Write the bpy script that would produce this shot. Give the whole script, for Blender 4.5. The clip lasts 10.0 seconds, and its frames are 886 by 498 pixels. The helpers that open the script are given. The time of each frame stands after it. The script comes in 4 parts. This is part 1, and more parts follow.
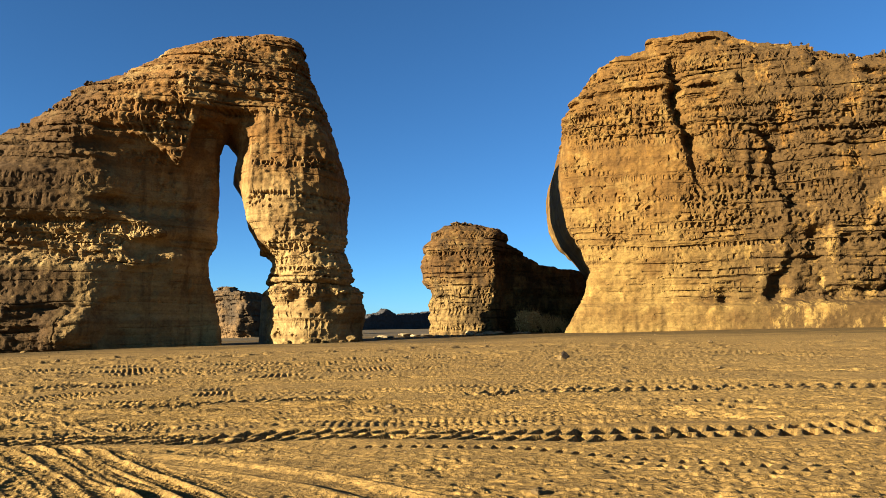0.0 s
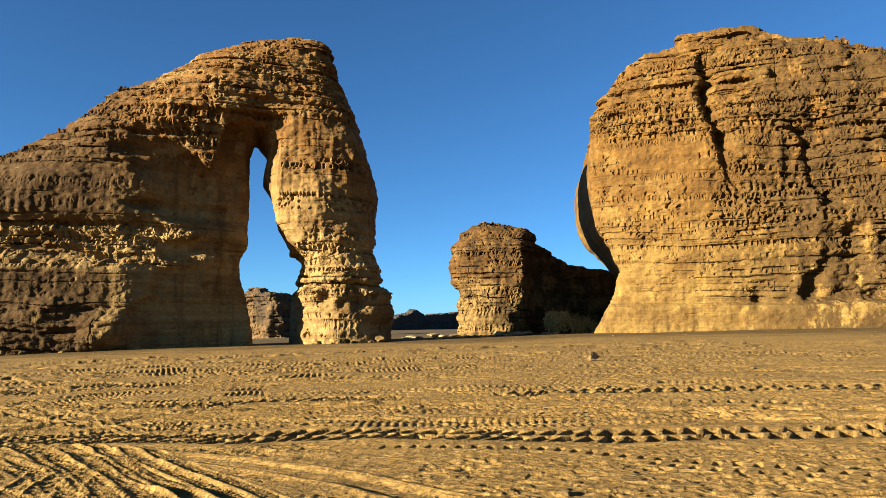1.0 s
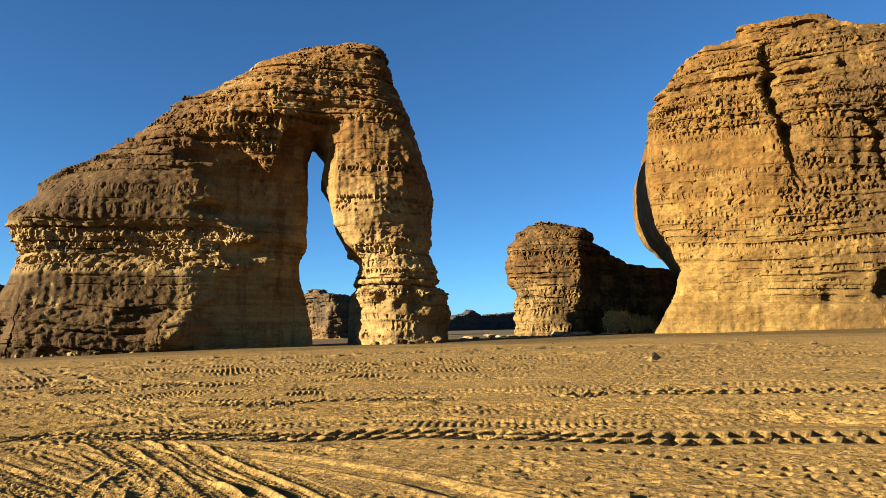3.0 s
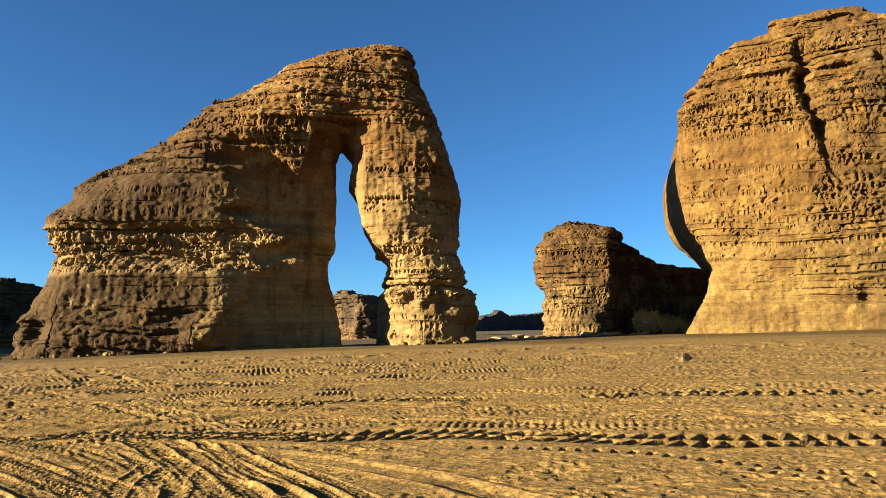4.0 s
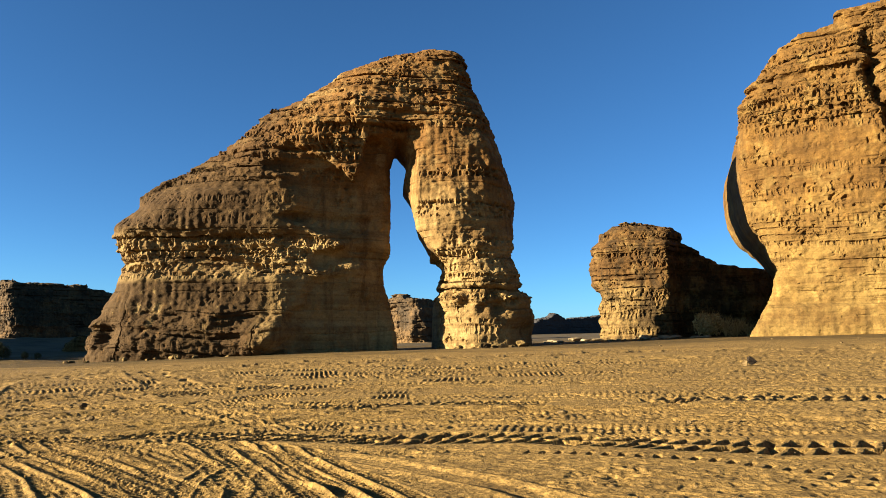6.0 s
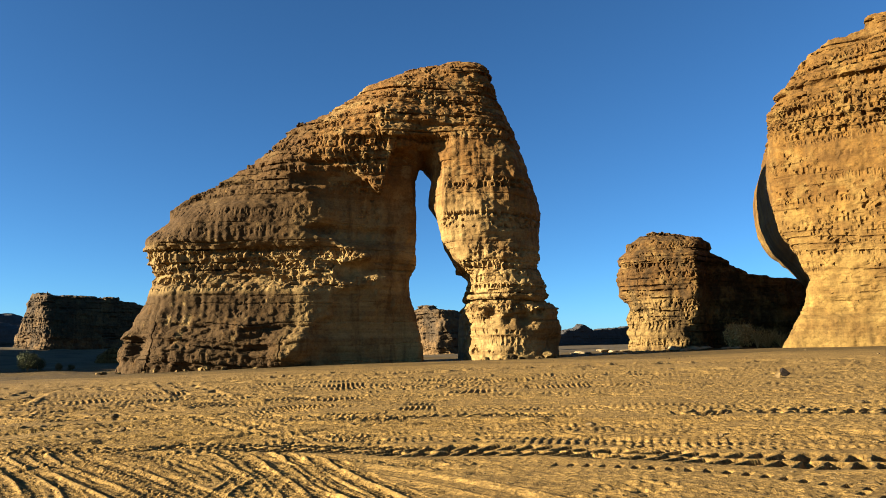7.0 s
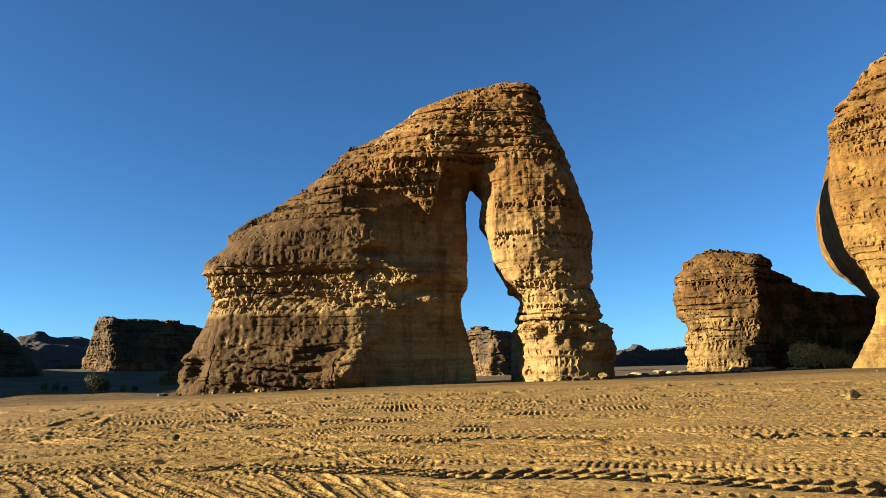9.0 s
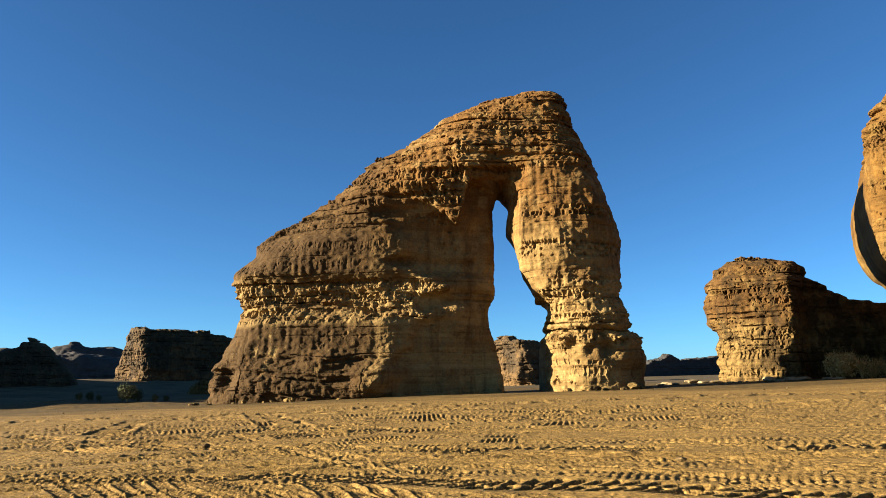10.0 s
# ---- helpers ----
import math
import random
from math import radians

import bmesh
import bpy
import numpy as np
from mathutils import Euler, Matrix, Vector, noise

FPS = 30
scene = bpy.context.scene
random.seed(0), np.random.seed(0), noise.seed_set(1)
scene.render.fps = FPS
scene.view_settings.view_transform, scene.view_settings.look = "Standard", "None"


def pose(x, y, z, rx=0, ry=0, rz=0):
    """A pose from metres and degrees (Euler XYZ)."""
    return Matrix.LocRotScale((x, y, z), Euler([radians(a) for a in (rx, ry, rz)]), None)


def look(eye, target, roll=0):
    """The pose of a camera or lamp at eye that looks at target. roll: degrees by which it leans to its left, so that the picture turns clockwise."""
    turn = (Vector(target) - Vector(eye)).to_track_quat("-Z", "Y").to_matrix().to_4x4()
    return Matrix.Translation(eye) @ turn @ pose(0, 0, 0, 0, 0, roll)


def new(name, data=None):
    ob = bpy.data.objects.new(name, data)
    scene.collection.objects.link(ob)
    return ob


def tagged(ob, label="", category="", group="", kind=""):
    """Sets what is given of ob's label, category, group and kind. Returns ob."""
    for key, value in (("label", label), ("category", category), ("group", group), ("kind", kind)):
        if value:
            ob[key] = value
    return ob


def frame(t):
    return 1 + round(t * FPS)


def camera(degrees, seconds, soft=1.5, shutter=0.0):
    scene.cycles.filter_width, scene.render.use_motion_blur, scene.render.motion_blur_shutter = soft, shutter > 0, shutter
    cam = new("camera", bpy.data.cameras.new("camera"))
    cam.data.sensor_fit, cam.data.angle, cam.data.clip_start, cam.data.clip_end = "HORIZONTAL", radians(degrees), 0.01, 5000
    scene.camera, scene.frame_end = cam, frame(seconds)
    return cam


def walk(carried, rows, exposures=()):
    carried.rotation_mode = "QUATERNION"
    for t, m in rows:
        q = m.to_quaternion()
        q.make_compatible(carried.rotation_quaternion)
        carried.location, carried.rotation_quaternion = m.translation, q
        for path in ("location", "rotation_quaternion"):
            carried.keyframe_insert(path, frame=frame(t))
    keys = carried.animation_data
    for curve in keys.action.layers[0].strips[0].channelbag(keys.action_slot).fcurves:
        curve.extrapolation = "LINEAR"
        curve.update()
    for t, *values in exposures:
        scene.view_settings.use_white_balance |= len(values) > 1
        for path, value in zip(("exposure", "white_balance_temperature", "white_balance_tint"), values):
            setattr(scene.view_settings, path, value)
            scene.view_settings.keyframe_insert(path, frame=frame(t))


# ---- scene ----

# camera: a pan on the spot, eye 1.6 m over the sand
cam = camera(65.5, 10.0, 0.4)
EYE = 1.6
ROWS = [
    (0.0, 0.00, 6.37, 0.00), (0.5, 1.15, 6.40, 0.03), (1.0, 2.34, 6.40, 0.07), (1.5, 3.51, 6.41, 0.12),
    (2.0, 4.67, 6.43, 0.16), (2.5, 5.85, 6.44, 0.19), (4.0, 9.36, 6.50, 0.26), (4.5, 10.50, 6.53, 0.30),
    (5.0, 11.67, 6.54, 0.34), (5.5, 12.80, 6.54, 0.39), (7.0, 16.07, 7.76, 0.50), (7.5, 17.14, 8.19, 0.55),
    (8.0, 18.23, 8.64, 0.59), (8.5, 19.31, 9.08, 0.62), (9.0, 20.40, 9.53, 0.64), (9.5, 21.51, 9.97, 0.65),
    (10.0, 22.65, 10.34, 0.64),
]
walk(cam, [(t, pose(0, 0, EYE, 90 + pitch, roll, yaw)) for t, yaw, pitch, roll in ROWS])

# light: low warm sun from behind on one side, clear sky
SUN_EL, SUN_AZ = 13.5, -122.0          # degrees; azimuth from +y towards +x
scene.view_settings.exposure = 2.38
world = bpy.data.worlds.new("sky")
scene.world = world
world.use_nodes = True
wn, wl = world.node_tree.nodes, world.node_tree.links
sky = wn.new("ShaderNodeTexSky")
sky.sky_type = "NISHITA"
sky.sun_disc = False
sky.sun_elevation = radians(SUN_EL)
sky.sun_rotation = radians(SUN_AZ)
sky.altitude = 700
sky.air_density = 0.65
sky.dust_density = 0.4
sky.ozone_density = 4.5
wn["Background"].inputs["Strength"].default_value = 0.0325
tint = wn.new("ShaderNodeMix")
tint.data_type, tint.blend_type = "RGBA", "MULTIPLY"
tint.inputs[0].default_value, tint.inputs[7].default_value = 1.0, (0.71, 1.04, 1.09, 1)
wl.new(sky.outputs[0], tint.inputs[6])
wl.new(tint.outputs[2], wn["Background"].inputs["Color"])
sun_data = bpy.data.lights.new("sun", "SUN")
sun_data.energy, sun_data.angle, sun_data.color = 5.0, radians(0.5), (1.0, 0.92, 0.74)
sun = new("sun", sun_data)
to_sun = Vector((math.sin(radians(SUN_AZ)) * math.cos(radians(SUN_EL)), math.cos(radians(SUN_AZ)) * math.cos(radians(SUN_EL)), math.sin(radians(SUN_EL))))
sun.matrix_world = look(to_sun * 300, (0, 0, 0))


# ---------------------------------------------------------------- arithmetic
def smooth(a, b, x):
    t = np.clip((x - a) / (b - a), 0, 1)
    return t * t * (3 - 2 * t)


def span(a, b, x, soft):
    return smooth(a - soft, a + soft, x) * (1 - smooth(b - soft, b + soft, x))


def hashed(ix, iy, iz, seed):
    h = ix.astype(np.uint32) * np.uint32(374761393) + iy.astype(np.uint32) * np.uint32(668265263) + iz.astype(np.uint32) * np.uint32(2147483647) + np.uint32(seed * 974711 + 12345)
    h = (h ^ (h >> np.uint32(13))) * np.uint32(1274126177)
    h = (h ^ (h >> np.uint32(16))) * np.uint32(2246822519)
    return ((h ^ (h >> np.uint32(15))) & np.uint32(65535)).astype(np.float32) / 32767.5 - 1.0


def vnoise(x, y, z, seed):
    """Value noise, -1 to 1."""
    x, y, z = (np.asarray(a, np.float32) for a in (x, y, z))
    fx, fy, fz = np.floor(x), np.floor(y), np.floor(z)
    ix, iy, iz = fx.astype(np.int64) + 5000, fy.astype(np.int64) + 5000, fz.astype(np.int64) + 5000
    tx, ty, tz = x - fx, y - fy, z - fz
    tx, ty, tz = (t * t * (3 - 2 * t) for t in (tx, ty, tz))
    out = 0
    for cx in (0, 1):
        wx = tx if cx else 1 - tx
        for cy in (0, 1):
            wy = wx * (ty if cy else 1 - ty)
            for cz in (0, 1):
                out = out + wy * (tz if cz else 1 - tz) * hashed(ix + cx, iy + cy, iz + cz, seed)
    return out


def fbm(x, y, z, seed, octaves=4, gain=0.5):
    total, amp = 0, 1.0
    for o in range(octaves):
        total = total + amp * vnoise(x, y, z, seed + o)
        x, y, z, amp = x * 2.03, y * 2.03, z * 2.03, amp * gain
    return total


def polygon_distance(u, z, points):
    """Signed distance to a closed outline in the u, z plane, below 0 inside."""
    best, inside = np.full(u.shape, 1e9), np.zeros(u.shape, bool)
    n = len(points)
    for i in range(n):
        (ax, az), (bx, bz) = points[i], points[(i + 1) % n]
        ex, ez = bx - ax, bz - az
        t = np.clip(((u - ax) * ex + (z - az) * ez) / (ex * ex + ez * ez + 1e-9), 0, 1)
        best = np.minimum(best, (u - ax - t * ex) ** 2 + (z - az - t * ez) ** 2)
        cross = (az > z) != (bz > z)
        at = ax + (z - az) / (bz - az if abs(bz - az) > 1e-9 else 1e-9) * ex
        inside ^= cross & (u < at)
    return np.where(inside, -1, 1) * np.sqrt(best)


def surface_net(field, low, step):
    """Quads of the zero level of a field on a grid."""
    nx, ny, nz = field.shape
    neg = field < 0
    count = sum(neg[i:nx - 1 + i, j:ny - 1 + j, k:nz - 1 + k].astype(np.int8) for i in (0, 1) for j in (0, 1) for k in (0, 1))
    cell = np.argwhere((count > 0) & (count < 8))
    index = np.full((nx - 1, ny - 1, nz - 1), -1, np.int32)
    index[tuple(cell.T)] = np.arange(len(cell))
    total, hits = np.zeros((len(cell), 3)), np.zeros(len(cell))
    corners = [(i, j, k) for i in (0, 1) for j in (0, 1) for k in (0, 1)]
    for a in corners:
        for axis in range(3):
            if a[axis]:
                continue
            b = list(a)
            b[axis] = 1
            va = field[tuple((cell + a).T)]
            vb = field[tuple((cell + b).T)]
            hit = (va < 0) != (vb < 0)
            t = np.where(hit, va / np.where(hit, va - vb, 1), 0)
            at = np.array(a, float) + t[:, None] * (np.array(b) - np.array(a))
            total += at * hit[:, None]
            hits += hit
    verts = (cell + total / hits[:, None]) * step + np.array(low)
    quads = []
    for axis in range(3):
        o1, o2 = (axis + 1) % 3, (axis + 2) % 3
        a = [slice(None)] * 3
        b = [slice(None)] * 3
        a[axis], b[axis] = slice(0, -1), slice(1, None)
        for o in (o1, o2):
            a[o], b[o] = slice(1, -1), slice(1, -1)
        na, nb = neg[tuple(a)], neg[tuple(b)]
        for flip in (False, True):
            edge = np.argwhere((na & ~nb) if not flip else (~na & nb))
            edge[:, o1] += 1
            edge[:, o2] += 1
            around = []
            for d1, d2 in ((-1, -1), (0, -1), (0, 0), (-1, 0)):
                e = edge.copy()
                e[:, o1] += d1
                e[:, o2] += d2
                around.append(index[tuple(e.T)])
            q = np.stack(around, 1)
            quads.append(q[:, ::-1] if flip else q)
    return verts, np.concatenate(quads)


def main_body(quads, count):
    """The quads of the largest connected piece, without loose crumbs in the air."""
    label = np.arange(count)
    a, b = quads.ravel(), np.roll(quads, -1, axis=1).ravel()
    while True:
        low = np.minimum(label[a], label[b])
        after = label.copy()
        np.minimum.at(after, label[a], low)
        np.minimum.at(after, label[b], low)
        after = after[after]
        if np.array_equal(after, label):
            break
        label = after
    kind = label[quads[:, 0]]
    return quads[kind == np.bincount(kind).argmax()]


def split_quads(verts, quads):
    """Each quad into four."""
    n = len(verts)
    edges = np.concatenate([quads[:, [i, (i + 1) % 4]] for i in range(4)])
    edges.sort(axis=1)
    key = edges[:, 0].astype(np.int64) * n + edges[:, 1]
    unique, back = np.unique(key, return_inverse=True)
    mids = (verts[unique // n] + verts[unique % n]) / 2
    centres = verts[quads].mean(axis=1)
    m = back.reshape(4, -1).T + n
    c = np.arange(len(quads)) + n + len(mids)
    parts = [np.stack([quads[:, i], m[:, i], c, m[:, i - 1]], 1) for i in range(4)]
    return np.concatenate([verts, mids, centres]), np.concatenate(parts)


def normals_of(verts, quads):
    p = verts[quads]
    face = np.cross(p[:, 2] - p[:, 0], p[:, 3] - p[:, 1])
    out = np.zeros_like(verts)
    for i in range(4):
        for axis in range(3):
            out[:, axis] += np.bincount(quads[:, i], face[:, axis], len(verts))
    return out / (np.linalg.norm(out, axis=1, keepdims=True) + 1e-9)


def mesh_from(name, verts, faces, material, shade=True):
    me = bpy.data.meshes.new(name)
    n, k = len(verts), faces.shape[1]
    me.vertices.add(n)
    me.vertices.foreach_set("co", np.asarray(verts, np.float32).ravel())
    me.loops.add(len(faces) * k)
    me.loops.foreach_set("vertex_index", faces.astype(np.int32).ravel())
    me.polygons.add(len(faces))
    me.polygons.foreach_set("loop_start", np.arange(0, len(faces) * k, k, dtype=np.int32))
    me.polygons.foreach_set("use_smooth", np.full(len(faces), shade))
    me.update(calc_edges=True)
    me.validate()
    me.materials.append(material)
    return me


# ---------------------------------------------------------------- materials
def node_material(name):
    m = bpy.data.materials.new(name)
    m.use_nodes = True
    return m, m.node_tree.nodes, m.node_tree.links, m.node_tree.nodes["Principled BSDF"]


def ramp(nodes, links, fac, stops):
    r = nodes.new("ShaderNodeValToRGB")
    while len(r.color_ramp.elements) < len(stops):
        r.color_ramp.elements.new(0.5)
    for e, (at, col) in zip(r.color_ramp.elements, stops):
        e.position, e.color = at, (*col, 1)
    links.new(fac, r.inputs["Fac"])
    return r.outputs["Color"]


def noise_at(nodes, links, coord, scale, size=1.0, detail=4, rough=0.55):
    mp = nodes.new("ShaderNodeMapping")
    mp.inputs["Scale"].default_value = scale
    links.new(coord, mp.inputs["Vector"])
    n = nodes.new("ShaderNodeTexNoise")
    n.inputs["Scale"].default_value, n.inputs["Detail"].default_value, n.inputs["Roughness"].default_value = size, detail, rough
    links.new(mp.outputs[0], n.inputs["Vector"])
    return n.outputs["Fac"]


def mixed(nodes, links, fac, a, b, mode="MIX"):
    m = nodes.new("ShaderNodeMix")
    m.data_type, m.blend_type = "RGBA", mode
    for socket, value in ((m.inputs[0], fac), (m.inputs[6], a), (m.inputs[7], b)):
        if isinstance(value, (int, float)):
            socket.default_value = value
        elif isinstance(value, tuple):
            socket.default_value = (*value, 1)
        else:
            links.new(value, socket)
    return m.outputs[2]


def relief(nodes, links, heights, bsdf):
    """Chained bumps of (height, metres, strength)."""
    last = None
    for h, dist, strength in heights:
        b = nodes.new("ShaderNodeBump")
        b.inputs["Distance"].default_value, b.inputs["Strength"].default_value = dist, strength
        links.new(h, b.inputs["Height"])
        if last:
            links.new(last, b.inputs["Normal"])
        last = b.outputs["Normal"]
    links.new(last, bsdf.inputs["Normal"])


def keep_two(nodes, links, a, b):
    """The larger of two values."""
    m = nodes.new("ShaderNodeMath")
    m.operation = "MAXIMUM"
    links.new(a, m.inputs[0])
    links.new(b, m.inputs[1])
    return m.outputs[0]


def sandstone(name, pale, mid, deep, varnish, pale_from, pale_to, size=1.0, crusty=0.6, clean=None, cover=0.48, fresh=None, bald=None):
    """Bedded sandstone: paler beds low down, ruddier ones above, dark varnish in streaks."""
    m, nodes, links, bsdf = node_material(name)
    co = nodes.new("ShaderNodeTexCoord").outputs["Object"]
    bed = noise_at(nodes, links, co, (0.03 / size, 0.03 / size, 0.9 / size), 1.0, 5, 0.6)
    patch = noise_at(nodes, links, co, (0.12 / size,) * 3, 1.0, 5, 0.6)
    streak = noise_at(nodes, links, co, (0.55 / size, 0.55 / size, 0.05 / size), 1.0, 5, 0.6)
    grain = noise_at(nodes, links, co, (2.2 / size,) * 3, 1.0, 6, 0.65)
    sep = nodes.new("ShaderNodeSeparateXYZ")
    links.new(co, sep.inputs[0])
    up = nodes.new("ShaderNodeMapRange")
    up.inputs[1].default_value, up.inputs[2].default_value = pale_from, pale_to
    wav = nodes.new("ShaderNodeMath")
    wav.operation = "MULTIPLY_ADD"
    links.new(patch, wav.inputs[0])
    wav.inputs[1].default_value = 16.0 * size
    links.new(sep.outputs[2], wav.inputs[2])
    links.new(wav.outputs[0], up.inputs[0])
    c = mixed(nodes, links, up.outputs[0], pale, mid)
    c = mixed(nodes, links, ramp(nodes, links, bed, [(0.46, (0, 0, 0)), (0.60, (0.45,) * 3)]), c, deep)
    crust = noise_at(nodes, links, co, (0.30 / size, 0.30 / size, 0.14 / size), 1.0, 9, 0.72)
    crust_fac = ramp(nodes, links, crust, [(cover, (0, 0, 0)), (cover + 0.08, (crusty,) * 3)])
    if clean:
        # the crust thins out along the rock
        thin = nodes.new("ShaderNodeMapRange")
        thin.inputs[1].default_value, thin.inputs[2].default_value = clean[:2]
        thin.inputs[3].default_value, thin.inputs[4].default_value = 1.0, clean[2]
        links.new(sep.outputs[0], thin.inputs[0])
        crust_fac = mixed(nodes, links, 1.0, crust_fac, thin.outputs[0], "MULTIPLY")
    if fresh:
        # one set of beds sheds its crust
        for low_z, high_z, a, b in ((fresh[0] - 1.5, fresh[0], 1.0, 0.25), (fresh[1], fresh[1] + 2.0, 0.25, 1.0)):
            shed = nodes.new("ShaderNodeMapRange")
            shed.inputs[1].default_value, shed.inputs[2].default_value = low_z, high_z
            shed.inputs[3].default_value, shed.inputs[4].default_value = a, b
            links.new(sep.outputs[2], shed.inputs[0])
            keep = shed.outputs[0] if low_z < fresh[0] else keep_two(nodes, links, keep, shed.outputs[0])
        crust_fac = mixed(nodes, links, 1.0, crust_fac, keep, "MULTIPLY")
    if bald:
        # the weather keeps the crown free of crust
        wear = nodes.new("ShaderNodeMapRange")
        wear.inputs[1].default_value, wear.inputs[2].default_value = bald
        wear.inputs[3].default_value, wear.inputs[4].default_value = 1.0, 0.75
        links.new(wav.outputs[0], wear.inputs[0])
        crust_fac = mixed(nodes, links, 1.0, crust_fac, wear.outputs[0], "MULTIPLY")
    drip = noise_at(nodes, links, co, (0.8 / size, 0.8 / size, 0.16 / size), 1.0, 7, 0.66)
    dry = nodes.new("ShaderNodeMapRange")
    dry.inputs[3].default_value, dry.inputs[4].default_value = 1.0, 0.4
    links.new(up.outputs[0], dry.inputs[0])
    drip_fac = mixed(nodes, links, 1.0, ramp(nodes, links, drip, [(0.55, (0, 0, 0)), (0.63, (0.7,) * 3)]), dry.outputs[0], "MULTIPLY")
    c = mixed(nodes, links, drip_fac, c, pale)
    c = mixed(nodes, links, ramp(nodes, links, patch, [(0.48, (0, 0, 0)), (0.66, (0.6,) * 3)]), c, deep)
    sheet = noise_at(nodes, links, co, (0.22 / size, 0.22 / size, 0.30 / size), 1.0, 6, 0.6)
    c = mixed(nodes, links, ramp(nodes, links, sheet, [(0.54, (0, 0, 0)), (0.60, (0.45,) * 3)]), c, pale)
    c = mixed(nodes, links, ramp(nodes, links, sheet, [(0.36, (0.5,) * 3), (0.44, (0, 0, 0))]), c, deep)
    c = mixed(nodes, links, crust_fac, c, varnish)
    streak_fac = ramp(nodes, links, streak, [(0.52, (0, 0, 0)), (0.64, (0.5,) * 3)])
    if bald:
        streak_fac = mixed(nodes, links, 1.0, streak_fac, wear.outputs[0], "MULTIPLY")
    c = mixed(nodes, links, streak_fac, c, varnish)
    c = mixed(nodes, links, mixed(nodes, links, 1.0, drip_fac, (0.3, 0.3, 0.3), "MULTIPLY"), c, mid)
    g = ramp(nodes, links, grain, [(0.32, (0.80,) * 3), (0.66, (1.12,) * 3)])
    c = mixed(nodes, links, 1.0, c, g, "MULTIPLY")
    speck = noise_at(nodes, links, co, (3.4 / size, 3.4 / size, 4.6 / size), 1.0, 5, 0.7)
    c = mixed(nodes, links, 1.0, c, ramp(nodes, links, speck, [(0.36, (0.72,) * 3), (0.45, (1.0,) * 3), (0.58, (1.03,) * 3), (0.68, (1.18,) * 3)]), "MULTIPLY")
    links.new(c, bsdf.inputs["Base Color"])
    bsdf.inputs["Roughness"].default_value = 0.92
    bsdf.inputs["Specular IOR Level"].default_value = 0.15
    fine = noise_at(nodes, links, co, (1.6 / size, 1.6 / size, 2.6 / size), 1.0, 6, 0.62)
    line = noise_at(nodes, links, co, (0.25 / size, 0.25 / size, 3.2 / size), 1.0, 4, 0.6)
    tiny = noise_at(nodes, links, co, (5.5 / size, 5.5 / size, 7.5 / size), 1.0, 5, 0.65)
    relief(nodes, links, [(line, 0.18 * size, 0.35), (fine, 0.22 * size, 0.5), (tiny, 0.09 * size, 0.6)], bsdf)
    return m


rock_arch = sandstone("arch_sandstone", (0.2814, 0.1772, 0.06048), (0.1554, 0.0714, 0.01512), (0.0924, 0.04116, 0.00924), (0.042, 0.0205, 0.005), 22.0, 38.0, 1.0, 0.95, (-29.0, -24.0, 0.15), 0.32, (10.5, 16.0), (30.0, 40.0))
rock_big = sandstone("massif_sandstone", (0.225, 0.134, 0.034), (0.146, 0.069, 0.0125), (0.078, 0.034, 0.0062), (0.0462, 0.02436, 0.00672), 14.0, 36.0, 1.0, 0.92, (35.0, 18.0, 0.35), 0.395)
rock_tower = sandstone("tower_sandstone", (0.185, 0.112, 0.034), (0.088, 0.042, 0.0098), (0.05, 0.0235, 0.006), (0.02688, 0.01512, 0.00504), 17.0, 20.5, 1.0, 0.75)
rock_far = sandstone("far_sandstone", (0.1176, 0.07392, 0.03444), (0.084, 0.05292, 0.02604), (0.05712, 0.03696, 0.01932), (0.0378, 0.02772, 0.01764), 0.0, 30.0, 2.0)
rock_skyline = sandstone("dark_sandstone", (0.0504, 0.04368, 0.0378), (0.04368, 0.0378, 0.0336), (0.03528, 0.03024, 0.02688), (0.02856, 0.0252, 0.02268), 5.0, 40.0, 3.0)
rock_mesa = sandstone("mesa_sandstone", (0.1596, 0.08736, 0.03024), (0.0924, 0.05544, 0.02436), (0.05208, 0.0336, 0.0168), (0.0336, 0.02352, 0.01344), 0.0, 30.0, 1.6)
# dull copy of the far rock, shade and haze put into its tone
rock_shaded = sandstone("shaded_sandstone", (0.0714, 0.0588, 0.04872), (0.0588, 0.04872, 0.042), (0.0462, 0.03864, 0.0336), (0.0378, 0.03192, 0.02856), 5.0, 40.0, 3.0)

m, nodes, links, bsdf = node_material("sand")
co = nodes.new("ShaderNodeTexCoord").outputs["Object"]
broad = noise_at(nodes, links, co, (0.06, 0.12, 0.06), 1.0, 5, 0.6)
mid_n = noise_at(nodes, links, co, (0.9, 1.6, 0.9), 1.0, 5, 0.6)
fine_n = noise_at(nodes, links, co, (14, 14, 14), 1.0, 5, 0.65)
grain_n = noise_at(nodes, links, co, (4.5, 4.5, 4.5), 1.0, 6, 0.7)
c = mixed(nodes, links, ramp(nodes, links, broad, [(0.38, (0, 0, 0)), (0.68, (1, 1, 1))]), (0.2436, 0.1411, 0.03864), (0.1974, 0.1109, 0.03024))
c = mixed(nodes, links, ramp(nodes, links, mid_n, [(0.45, (0, 0, 0)), (0.75, (0.6,) * 3)]), c, (0.1344, 0.07812, 0.02436))
c = mixed(nodes, links, 1.0, c, ramp(nodes, links, fine_n, [(0.32, (0.45,) * 3), (0.62, (1.3,) * 3)]), "MULTIPLY")
c = mixed(nodes, links, 1.0, c, ramp(nodes, links, grain_n, [(0.35, (0.60,) * 3), (0.6, (1.18,) * 3)]), "MULTIPLY")
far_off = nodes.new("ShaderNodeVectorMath")
